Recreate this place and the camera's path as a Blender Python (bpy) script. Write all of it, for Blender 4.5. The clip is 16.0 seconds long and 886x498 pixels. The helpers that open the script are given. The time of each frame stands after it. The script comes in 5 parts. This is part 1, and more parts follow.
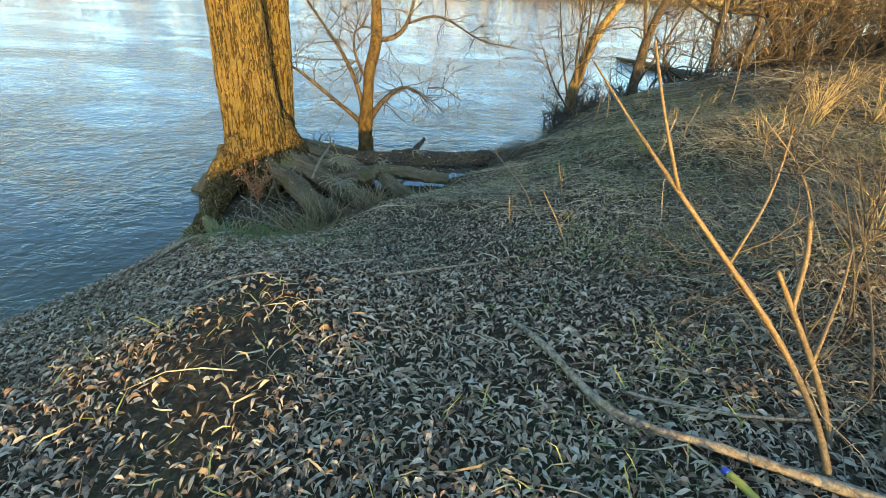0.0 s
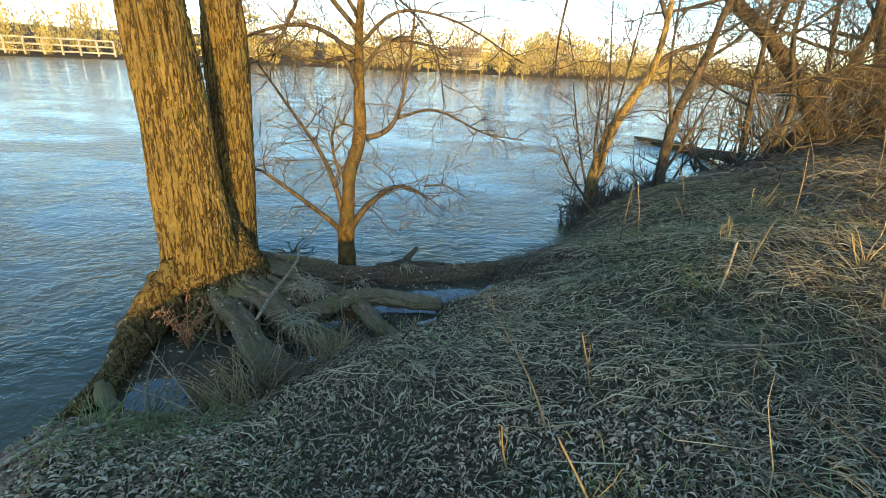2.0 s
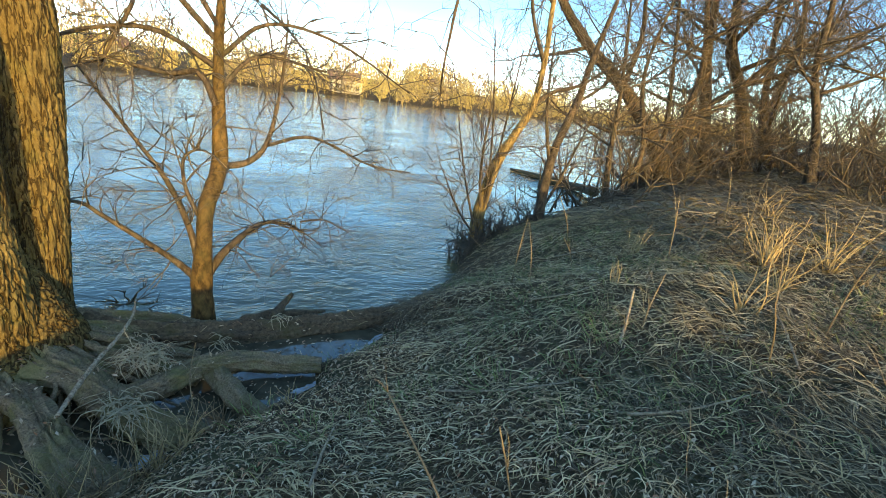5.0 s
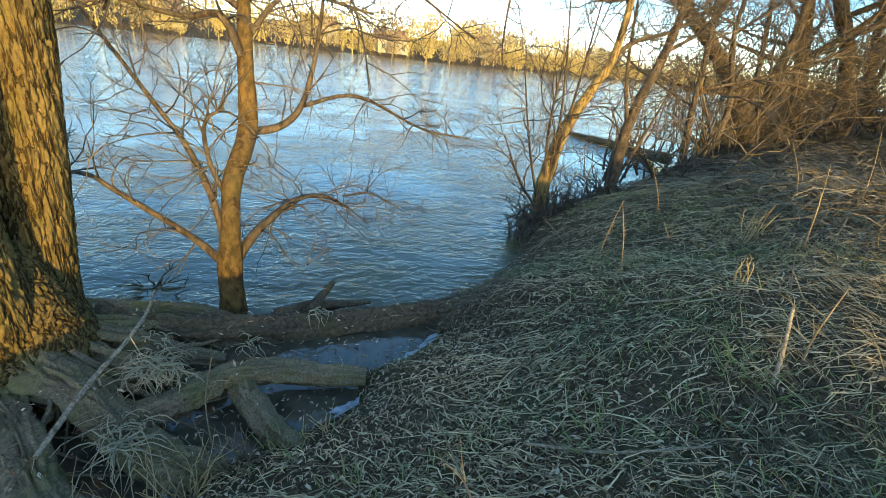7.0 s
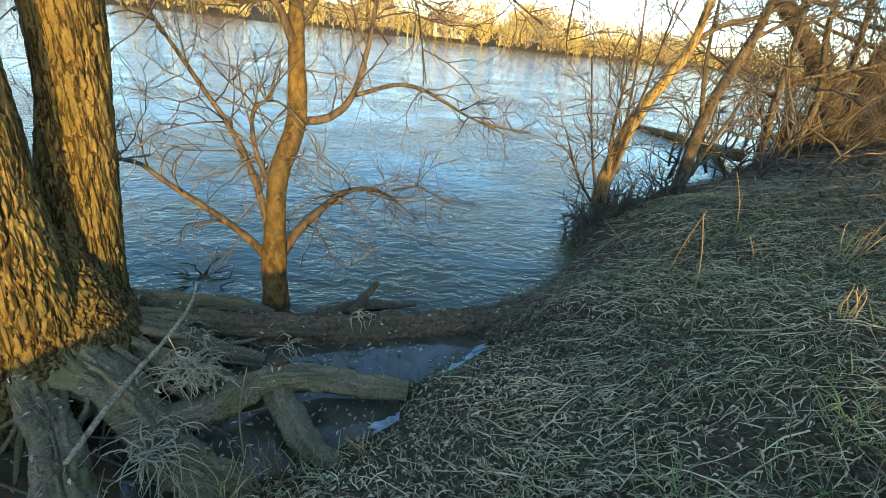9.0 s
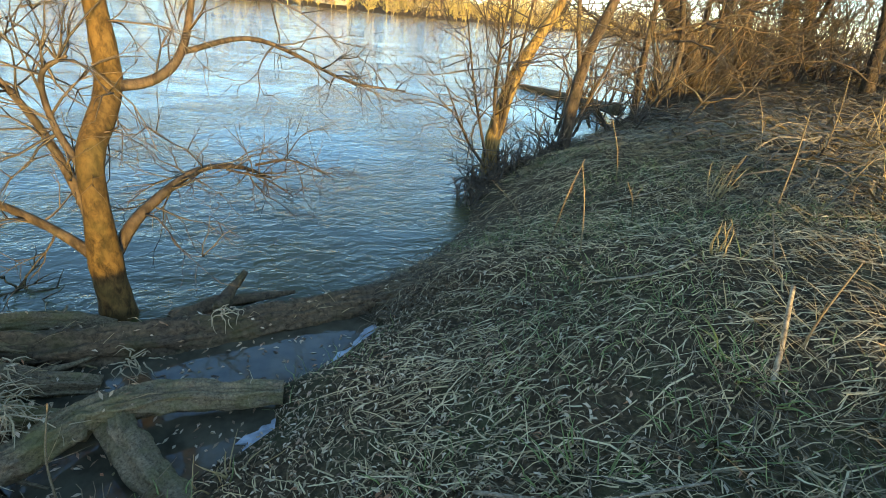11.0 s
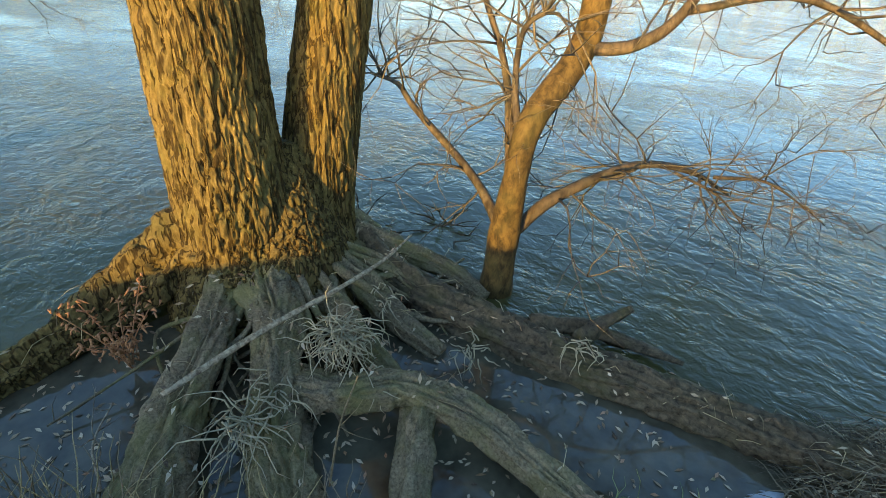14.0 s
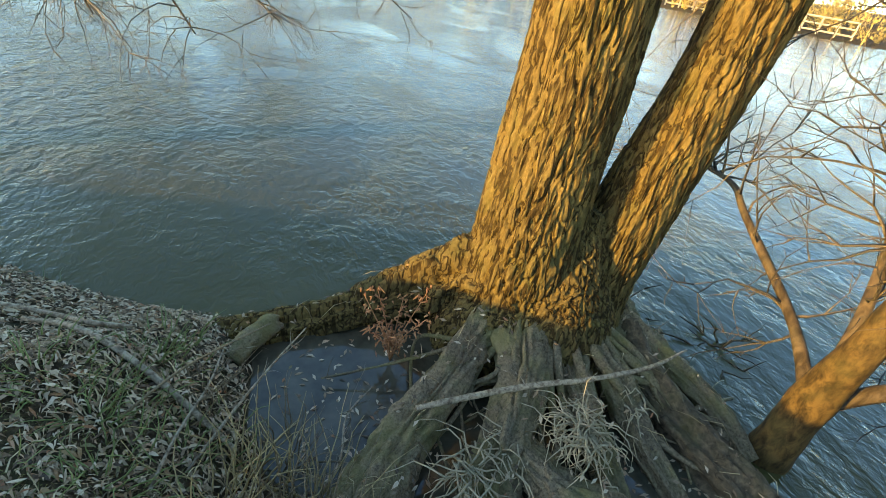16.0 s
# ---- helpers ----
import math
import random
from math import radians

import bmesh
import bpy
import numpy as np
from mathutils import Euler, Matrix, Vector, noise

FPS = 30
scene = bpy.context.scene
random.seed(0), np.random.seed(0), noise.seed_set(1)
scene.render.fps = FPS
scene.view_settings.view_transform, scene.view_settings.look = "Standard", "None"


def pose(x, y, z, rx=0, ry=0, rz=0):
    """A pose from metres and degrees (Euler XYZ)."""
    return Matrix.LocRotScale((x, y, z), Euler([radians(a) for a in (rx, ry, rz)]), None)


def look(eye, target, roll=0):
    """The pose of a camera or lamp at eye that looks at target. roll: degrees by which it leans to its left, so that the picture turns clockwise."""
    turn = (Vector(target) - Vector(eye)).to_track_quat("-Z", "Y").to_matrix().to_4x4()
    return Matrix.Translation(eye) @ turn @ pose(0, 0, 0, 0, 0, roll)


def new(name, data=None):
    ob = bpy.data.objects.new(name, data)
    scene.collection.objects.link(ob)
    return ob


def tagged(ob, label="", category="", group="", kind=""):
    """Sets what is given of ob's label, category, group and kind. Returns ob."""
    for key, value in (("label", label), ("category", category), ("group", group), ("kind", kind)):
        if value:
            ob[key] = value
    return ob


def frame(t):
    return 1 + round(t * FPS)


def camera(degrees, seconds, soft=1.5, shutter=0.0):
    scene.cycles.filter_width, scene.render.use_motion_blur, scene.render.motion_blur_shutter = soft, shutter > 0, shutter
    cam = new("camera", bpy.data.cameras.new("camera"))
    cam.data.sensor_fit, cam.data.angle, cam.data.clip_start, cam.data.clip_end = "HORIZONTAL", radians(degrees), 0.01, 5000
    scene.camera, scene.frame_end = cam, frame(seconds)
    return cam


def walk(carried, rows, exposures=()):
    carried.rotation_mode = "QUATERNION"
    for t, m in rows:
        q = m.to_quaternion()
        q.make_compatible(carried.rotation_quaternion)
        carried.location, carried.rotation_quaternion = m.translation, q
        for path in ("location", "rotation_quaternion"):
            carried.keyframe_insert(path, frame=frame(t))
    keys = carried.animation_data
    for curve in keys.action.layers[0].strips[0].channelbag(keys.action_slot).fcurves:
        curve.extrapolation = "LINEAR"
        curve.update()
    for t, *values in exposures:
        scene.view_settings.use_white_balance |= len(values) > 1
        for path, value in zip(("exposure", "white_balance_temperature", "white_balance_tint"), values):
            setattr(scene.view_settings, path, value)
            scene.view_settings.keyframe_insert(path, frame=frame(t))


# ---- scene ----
from mathutils.bvhtree import BVHTree

cam = camera(86.9, 16.0, soft=0.65)
METRES, EYE, TILT, LEAN, TURN = 5.2, 2.08, -29.9, -4.0, 0.0
ROWS = [
    (0.0, 0.0, 0.0, 0.0, 0.0, 0.0, -0.0),
    (0.5, 0.0377, 0.0583, 0.0348, 0.63, 4.65, 1.37),
    (1.0, 0.0372, 0.1044, 0.066, -0.81, 6.75, -1.07),
    (1.5, 0.0429, 0.1558, 0.1028, -1.14, 7.52, 0.25),
    (2.0, 0.0519, 0.2075, 0.1337, 2.51, 8.34, 0.04),
    (2.5, 0.0557, 0.2359, 0.1543, 5.24, 8.57, -0.27),
    (3.0, 0.0451, 0.2641, 0.1782, -5.22, 10.31, 1.74),
    (3.5, 0.0369, 0.2736, 0.1891, -8.92, 10.98, 3.43),
    (6.0, 0.0575, 0.3343, 0.201, -12.61, 10.7, 2.78),
    (6.5, 0.0582, 0.3795, 0.2263, -9.3, 10.65, 1.47),
    (7.0, 0.0423, 0.438, 0.2454, -6.43, 6.65, 1.3),
    (7.5, 0.0317, 0.4655, 0.2623, -5.27, 4.17, 0.97),
    (8.0, 0.0258, 0.475, 0.2714, -2.09, 5.48, -2.52),
    (10.5, 0.0762, 0.5154, 0.2714, -1.28, 2.83, -1.08),
    (11.0, 0.0841, 0.5409, 0.2767, -11.6, 1.43, 4.59),
    (11.5, 0.0707, 0.58, 0.3013, -16.84, 4.16, 4.87),
    (12.0, 0.089, 0.6327, 0.3061, -15.63, 5.08, 4.36),
    (12.5, 0.1054, 0.7002, 0.3278, -2.21, 3.9, -1.9),
    (13.0, 0.083, 0.7028, 0.3387, 12.4, 0.76, -8.95),
    (13.5, 0.0588, 0.6957, 0.3386, 20.48, -2.51, -11.87),
    (14.0, 0.056, 0.7009, 0.3329, 37.35, -7.52, -19.69),
    (14.5, 0.0449, 0.698, 0.3305, 48.49, -11.92, -25.31),
    (15.0, 0.0211, 0.6795, 0.3287, 55.59, -13.25, -29.42),
    (15.5, 0.0035, 0.6647, 0.3235, 65.06, -16.73, -33.89),
    (16.0, -0.0035, 0.6577, 0.3236, 70.68, -18.66, -36.36),
]
walk(cam, [(t, pose(0, 0, EYE, TILT, LEAN, TURN) @ pose(METRES * x, METRES * y, METRES * z, 90 + pitch, roll, yaw)) for t, x, y, z, yaw, pitch, roll in ROWS],
     exposures=[(0.0, 2.55, 6200, 9), (0.6, 2.3, 6150, 8), (2.0, 2.3, 6000, 7), (7.0, 2.42, 5750, 6), (11.5, 2.6, 6250, 9), (13.5, 2.55, 6250, 9), (14.5, 2.85, 6750, 11), (16.0, 2.8, 6850, 11)])

# ---- light: low warm sun behind the walker, clear winter sky ----
SUN_ELEVATION, SUN_AZIMUTH = 7.0, 168.0      # degrees; azimuth clockwise from +y, where the sun stands
world = bpy.data.worlds.new("sky")
scene.world = world
world.use_nodes = True
wn = world.node_tree.nodes
sky = wn.new("ShaderNodeTexSky")
sky.sky_type, sky.sun_disc = "NISHITA", False
sky.air_density, sky.dust_density, sky.ozone_density = 1.0, 0.8, 3.0
sky.sun_elevation, sky.sun_rotation = radians(SUN_ELEVATION), radians(SUN_AZIMUTH)
wn["Background"].inputs["Strength"].default_value = 0.15
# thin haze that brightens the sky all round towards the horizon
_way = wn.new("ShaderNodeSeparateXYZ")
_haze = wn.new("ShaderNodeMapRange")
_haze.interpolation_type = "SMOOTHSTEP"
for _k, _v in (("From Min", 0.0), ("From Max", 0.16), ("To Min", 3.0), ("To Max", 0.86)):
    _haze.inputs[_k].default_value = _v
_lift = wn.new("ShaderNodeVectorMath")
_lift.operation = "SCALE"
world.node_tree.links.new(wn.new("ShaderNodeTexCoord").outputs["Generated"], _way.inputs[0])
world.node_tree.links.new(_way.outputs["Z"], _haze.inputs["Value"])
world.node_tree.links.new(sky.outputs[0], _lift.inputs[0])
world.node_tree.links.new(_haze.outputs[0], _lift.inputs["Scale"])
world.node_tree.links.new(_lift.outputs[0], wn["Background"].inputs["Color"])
sun = new("sun", bpy.data.lights.new("sun", "SUN"))
sun.data.energy, sun.data.angle, sun.data.color = 1.55, radians(0.6), (1.0, 0.65, 0.15)
_a, _e = radians(SUN_AZIMUTH), radians(SUN_ELEVATION)
sun.matrix_world = look((math.sin(_a) * math.cos(_e) * 50, math.cos(_a) * math.cos(_e) * 50, math.sin(_e) * 50), (0, 0, 0))


# ---- materials ----
class Nodes:
    """A small builder for one node material."""

    def __init__(self, name, rough=0.8, spec=0.3):
        self.mat = bpy.data.materials.new(name)
        self.mat.use_nodes = True
        self.tree = self.mat.node_tree
        self.bsdf = self.tree.nodes["Principled BSDF"]
        self.bsdf.inputs["Roughness"].default_value = rough
        self.bsdf.inputs["Specular IOR Level"].default_value = spec
        self.coord = self.add("ShaderNodeTexCoord").outputs["Object"]

    def add(self, kind, **values):
        n = self.tree.nodes.new(kind)
        for key, v in values.items():
            n.inputs[key].default_value = v
        return n

    def link(self, a, b):
        self.tree.links.new(a, b)

    def scaled(self, sx, sy, sz):
        m = self.add("ShaderNodeMapping", Scale=(sx, sy, sz))
        self.link(self.coord, m.inputs["Vector"])
        return m.outputs[0]

    def noise(self, scale, detail=4.0, rough=0.6, vec=None, distortion=0.0):
        n = self.add("ShaderNodeTexNoise", Scale=scale, Detail=detail, Roughness=rough, Distortion=distortion)
        self.link(vec or self.coord, n.inputs["Vector"])
        return n.outputs["Fac"]

    def ramp(self, fac, stops):
        n = self.add("ShaderNodeValToRGB")
        el = n.color_ramp.elements
        while len(el) < len(stops):
            el.new(0.5)
        for e, (p, c) in zip(el, stops):
            e.position, e.color = p, (*c, 1.0)
        self.link(fac, n.inputs["Fac"])
        return n.outputs["Color"]

    def mix(self, fac, a, b, kind="MIX"):
        n = self.tree.nodes.new("ShaderNodeMix")
        n.data_type, n.blend_type = "RGBA", kind
        for sock, v in ((n.inputs[0], fac), (n.inputs[6], a), (n.inputs[7], b)):
            if isinstance(v, (int, float)):
                sock.default_value = v
            elif isinstance(v, tuple):
                sock.default_value = (*v, 1.0)
            else:
                self.link(v, sock)
        return n.outputs[2]

    def base(self, c):
        if isinstance(c, tuple):
            self.bsdf.inputs["Base Color"].default_value = (*c, 1.0)
        else:
            self.link(c, self.bsdf.inputs["Base Color"])
        return self

    def bump(self, fac, strength=0.5, distance=0.01):
        n = self.add("ShaderNodeBump", Strength=strength, Distance=distance)
        self.link(fac, n.inputs["Height"])
        self.link(n.outputs[0], self.bsdf.inputs["Normal"])
        return self

    def island(self):
        return self.add("ShaderNodeNewGeometry").outputs["Random Per Island"]


def island_material(name, stops, rough=0.8, spec=0.25):
    """Loose pieces that differ in colour one by one, with a fine mottle and broad patches."""
    n = Nodes(name, rough, spec)
    c = n.ramp(n.island(), stops)
    patch = n.ramp(n.noise(1.1, 3), [(0.3, (0.62, 0.66, 0.66)), (0.7, (1.15, 1.08, 1.0))])
    c = n.mix(1.0, c, patch, "MULTIPLY")
    n.base(n.mix(0.2, c, n.ramp(n.noise(140, 2), [(0.3, (0.03, 0.022, 0.012)), (0.7, (0.50, 0.43, 0.31))])))
    return n.mat


def bark_material(name, dark, light, moss, stretch=0.25, scale=38.0, depth=0.012, mossy=0.6, lo=0.36, hi=0.62):
    n = Nodes(name, 0.88, 0.2)
    vec = n.scaled(1, 1, stretch)
    grain = n.noise(scale, 6, 0.65, vec, 0.4)
    c = n.ramp(grain, [(lo, dark), (hi, light)])
    c = n.mix(1.0, c, n.ramp(n.noise(2.3, 4), [(0.3, (0.7, 0.7, 0.72)), (0.7, (1.15, 1.1, 1.0))]), "MULTIPLY")
    c = n.mix(n.ramp(n.noise(5, 4), [(mossy - 0.08, (0, 0, 0)), (mossy + 0.15, (0.6, 0.6, 0.6))]), c, moss)
    n.base(c).bump(grain, 0.7, depth)
    return n.mat


def furrowed_bark():
    """Corky ridges, parted by narrow dark fissures that wander up the trunk and join."""
    n = Nodes("furrowed_bark", 0.9, 0.15)
    net = n.noise(24, 2, 0.45, n.scaled(1, 1, 0.11), 0.3)
    fissure = n.ramp(net, [(0.435, (1, 1, 1)), (0.485, (0.3, 0.27, 0.24)), (0.515, (0.3, 0.27, 0.24)), (0.565, (1, 1, 1))])
    grain = n.noise(70, 5, 0.7, n.scaled(1, 1, 0.4))
    c = n.ramp(grain, [(0.3, (0.085, 0.058, 0.018)), (0.55, (0.155, 0.108, 0.034)), (0.75, (0.225, 0.165, 0.055))])
    c = n.mix(1.0, c, n.ramp(n.noise(2.3, 4), [(0.3, (0.72, 0.72, 0.74)), (0.7, (1.15, 1.1, 1.0))]), "MULTIPLY")
    c = n.mix(n.ramp(n.noise(5, 4), [(0.54, (0, 0, 0)), (0.75, (0.6, 0.6, 0.6))]), c, (0.12, 0.105, 0.026))
    n.base(n.mix(1.0, c, fissure, "MULTIPLY"))
    rise = n.mix(0.22, fissure, grain)
    n.bump(rise, 0.8, 0.014)
    return n.mat


M_BARK = furrowed_bark()
M_ROOT = bark_material("damp_root", (0.075, 0.055, 0.03), (0.34, 0.26, 0.15), (0.14, 0.13, 0.032), 1.0, 80, 0.008, 0.5, 0.30, 0.70)
M_LOG = bark_material("wet_log", (0.022, 0.015, 0.008), (0.24, 0.175, 0.10), (0.10, 0.088, 0.026), 1.0, 34, 0.014, 0.55, 0.26, 0.8)
M_SMOOTH = bark_material("smooth_bark", (0.035, 0.022, 0.007), (0.145, 0.09, 0.027), (0.08, 0.066, 0.02), 0.5, 26, 0.006)
M_GREYBARK = bark_material("grey_bark", (0.032, 0.023, 0.015), (0.125, 0.09, 0.055), (0.08, 0.07, 0.033), 0.35, 22, 0.01)
M_SPLIT = bark_material("peeled_pale_wood", (0.07, 0.044, 0.015), (0.34, 0.23, 0.075), (0.12, 0.09, 0.035), 0.2, 30, 0.004, 0.66)
# twig bark, darkened throughout to take in a shadow over the alder crown
M_TWIG = island_material("twig_bark", [(0.0, (0.022, 0.015, 0.010)), (0.6, (0.05, 0.033, 0.018)), (1.0, (0.14, 0.09, 0.04))])
M_REDTWIG = island_material("russet_twig", [(0.0, (0.018, 0.011, 0.006)), (0.6, (0.05, 0.03, 0.013)), (1.0, (0.17, 0.10, 0.034))])
M_SHOOT = island_material("golden_shoot", [(0.0, (0.06, 0.03, 0.010)), (0.5, (0.15, 0.084, 0.022)), (1.0, (0.27, 0.165, 0.045))], 0.55)
M_DRYSTICK = bark_material("weathered_stick", (0.14, 0.10, 0.06), (0.46, 0.37, 0.24), (0.22, 0.18, 0.10), 1.0, 45, 0.004, 0.7)
M_LEAF = island_material("fallen_leaf", [(0.0, (0.05, 0.027, 0.012)), (0.22, (0.24, 0.14, 0.066)), (0.45, (0.47, 0.32, 0.17)), (0.82, (0.84, 0.66, 0.43)), (0.93, (0.40, 0.15, 0.05)), (1.0, (0.24, 0.21, 0.08))])
M_STRAW = island_material("flattened_straw", [(0.0, (0.09, 0.06, 0.025)), (0.3, (0.30, 0.205, 0.085)), (0.65, (0.64, 0.47, 0.22)), (1.0, (0.85, 0.67, 0.36))], 0.7)
M_DULLSTRAW = island_material("dull_brown_straw", [(0.0, (0.04, 0.028, 0.014)), (0.5, (0.14, 0.10, 0.052)), (1.0, (0.32, 0.25, 0.135))])
M_GOLDSTRAW = island_material("dry_tall_grass", [(0.0, (0.06, 0.038, 0.016)), (0.55, (0.17, 0.112, 0.045)), (1.0, (0.40, 0.28, 0.115))], 0.65)
M_PALEGRASS = island_material("bleached_grass", [(0.0, (0.24, 0.185, 0.10)), (1.0, (0.70, 0.57, 0.34))], 0.7)
M_GREEN = island_material("green_grass", [(0.0, (0.07, 0.10, 0.02)), (0.55, (0.17, 0.23, 0.045)), (1.0, (0.38, 0.40, 0.10))], 0.6)
# dry grass, its gold raised to hold the sunlight of the bank's bright patches
M_SUNGOLD = island_material("dry_grass_sun_gold", [(0.0, (0.20, 0.125, 0.04)), (0.5, (0.44, 0.30, 0.105)), (1.0, (0.68, 0.50, 0.215))], 0.65)
M_MOSS = island_material("yellow_green_moss", [(0.0, (0.10, 0.11, 0.02)), (0.5, (0.21, 0.21, 0.04)), (1.0, (0.36, 0.33, 0.08))], 0.8)
M_DOCK = island_material("rust_seed_head", [(0.0, (0.28, 0.09, 0.025)), (1.0, (0.55, 0.24, 0.08))])
M_FAR = island_material("far_winter_crown", [(0.0, (0.34, 0.25, 0.06)), (0.5, (0.48, 0.36, 0.09)), (1.0, (0.54, 0.42, 0.12))])
M_FARBROWN = island_material("far_brown_crown", [(0.0, (0.15, 0.10, 0.055)), (0.5, (0.27, 0.19, 0.09)), (1.0, (0.38, 0.28, 0.13))])
M_FIR = island_material("far_fir_crown", [(0.0, (0.05, 0.07, 0.035)), (1.0, (0.10, 0.12, 0.05))])


def ground_material():
    n = Nodes("damp_soil", 0.95, 0.15)
    fine = n.noise(30, 6, 0.7)
    c = n.ramp(fine, [(0.28, (0.02, 0.013, 0.006)), (0.5, (0.08, 0.054, 0.026)), (0.74, (0.20, 0.14, 0.072))])
    c = n.mix(n.ramp(n.noise(1.6, 4), [(0.5, (0, 0, 0)), (0.68, (0.55, 0.55, 0.55))]), c, (0.075, 0.09, 0.035))
    far = n.ramp(n.noise(0.05, 5), [(0.35, (0.75, 0.75, 0.75)), (0.65, (1.2, 1.15, 1.05))])
    n.base(n.mix(1.0, c, far, "MULTIPLY")).bump(fine, 0.8, 0.03)
    return n.mat


def water_material():
    n = Nodes("river_water", 0.04, 0.5)
    n.bsdf.inputs["IOR"].default_value = 1.33
    n.base(n.ramp(n.noise(0.35, 3), [(0.3, (0.062, 0.056, 0.018)), (0.7, (0.092, 0.08, 0.028))]))
    # swell, ripples and fine wrinkles, with calmer tongues between
    big = n.noise(1.0, 3, 0.55, n.scaled(1.5, 2.0, 1), 0.4)
    mid = n.noise(1.0, 3, 0.6, n.scaled(5.0, 6.5, 1), 0.6)
    fine = n.noise(1.0, 3, 0.6, n.scaled(14.0, 18.0, 1), 0.6)
    calm = n.ramp(n.noise(1.0, 3, 0.5, n.scaled(0.3, 0.55, 1), 1.0), [(0.38, (0.35, 0.35, 0.35)), (0.6, (1.0, 1.0, 1.0))])
    total = None
    for waves, share in ((big, 0.75), (mid, 0.48), (fine, 0.24)):
        even = n.add("ShaderNodeMath")
        even.operation = "SUBTRACT"
        n.link(waves, even.inputs[0])
        even.inputs[1].default_value = 0.5
        m = n.add("ShaderNodeMath")
        m.operation = "MULTIPLY_ADD"
        n.link(even.outputs[0], m.inputs[0])
        m.inputs[1].default_value = share
        m.inputs[2].default_value = 0.0
        if total:
            n.link(total, m.inputs[2])
        total = m.outputs[0]
    rough = n.add("ShaderNodeMath")
    rough.operation = "MULTIPLY"
    n.link(total, rough.inputs[0])
    n.link(calm, rough.inputs[1])
    n.bump(rough.outputs[0], 1.0, 0.055)
    return n.mat


def plain(name, colour, rough=0.7, spec=0.3, scale=30.0, vary=0.25):
    n = Nodes(name, rough, spec)
    dim = tuple(v * (1 - vary) for v in colour)
    n.base(n.ramp(n.noise(scale, 4), [(0.3, dim), (0.7, colour)]))
    return n.mat


M_GROUND, M_WATER = ground_material(), water_material()
M_POOL = plain("still_pool_water", (0.125, 0.108, 0.066), 0.05, 0.5, 6, 0.6)
M_ICE = plain("thin_pale_ice", (0.50, 0.52, 0.52), 0.5, 0.5, 22, 0.55)
M_WALL = plain("far_house_render", (0.50, 0.44, 0.34), 0.8)
M_ROOF = plain("far_house_tiles", (0.24, 0.15, 0.10), 0.8)
M_PANE = plain("far_window_glass", (0.04, 0.05, 0.06), 0.1, 0.5)
M_BLUE = plain("blue_printed_foil", (0.05, 0.10, 0.45), 0.35, 0.5)
M_YELLOW = plain("yellow_printed_foil", (0.60, 0.48, 0.06), 0.35, 0.5)


# ---- mesh tools ----
class Buf:
    """Vertices and faces of one mesh in the making."""

    def __init__(self):
        self.v, self.f = [], []

    def tube(self, pts, radii, seg=8, bend=None):
        pts = [Vector(p) for p in pts]
        start, up = len(self.v), Vector((0.31, 0.17, 0.93))
        for i, p in enumerate(pts):
            d = (pts[min(i + 1, len(pts) - 1)] - pts[max(i - 1, 0)]).normalized()
            a = up - d * up.dot(d)
            a = a.normalized() if a.length > 1e-4 else d.orthogonal().normalized()
            up, b = a, d.cross(a)
            for k in range(seg):
                w = 2 * math.pi * k / seg
                way = a * math.cos(w) + b * math.sin(w)
                r = radii[i] if bend is None else radii[i] + bend(p, way, radii[i])
                self.v.append(tuple(p + way * r))
        for i in range(len(pts) - 1):
            for k in range(seg):
                j, m = start + i * seg, (k + 1) % seg
                self.f.append((j + k, j + m, j + seg + m, j + seg + k))
        self.f.append(tuple(start + k for k in reversed(range(seg))))
        self.f.append(tuple(start + (len(pts) - 1) * seg + k for k in range(seg)))
        return self

    def box(self, x0, y0, z0, x1, y1, z1):
        s = len(self.v)
        self.v += [(x, y, z) for z in (z0, z1) for y in (y0, y1) for x in (x0, x1)]
        self.f += [tuple(s + k for k in q) for q in ((0, 2, 3, 1), (4, 5, 7, 6), (0, 1, 5, 4), (2, 6, 7, 3), (0, 4, 6, 2), (1, 3, 7, 5))]
        return self

    def mesh(self, name, mat, smooth=True):
        me = bpy.data.meshes.new(name)
        me.from_pydata(self.v, [], self.f)
        me.materials.append(mat)
        if smooth:
            me.polygons.foreach_set("use_smooth", [True] * len(me.polygons))
        me.update()
        return me


def part(name, buf, mat, parent, label="", smooth=True):
    ob = new(name, buf.mesh(name, mat, smooth))
    ob.parent = parent
    if label:
        tagged(ob, label)
    return ob


def thing(name, label, category, group="", kind="", at=(0, 0, 0)):
    ob = new(name)
    ob.empty_display_size = 0.1
    return tagged(ob, label, category, group, kind)


def solo(name, buf, mat, label, category, group="", kind="", smooth=True):
    return tagged(new(name, buf.mesh(name, mat, smooth)), label, category, group, kind)


def spline(ctrl, per=6):
    """Points and radii along a smooth line through rows of x, y, z, r."""
    c = [np.array(p, float) for p in ctrl]
    c = [2 * c[0] - c[1]] + c + [2 * c[-1] - c[-2]]
    out = []
    for i in range(1, len(c) - 2):
        for k in range(per):
            t = k / per
            out.append(0.5 * (2 * c[i] + (c[i + 1] - c[i - 1]) * t + (2 * c[i - 1] - 5 * c[i] + 4 * c[i + 1] - c[i + 2]) * t * t
                              + (3 * c[i] - c[i - 1] - 3 * c[i + 1] + c[i + 2]) * t ** 3))
    out.append(c[-2])
    return [tuple(p[:3]) for p in out], [max(0.002, p[3]) for p in out]


def knobbly(amount, freq):
    def f(p, way, r):
        q = (p + way * r) * freq
        return r * amount * noise.noise(q)
    return f


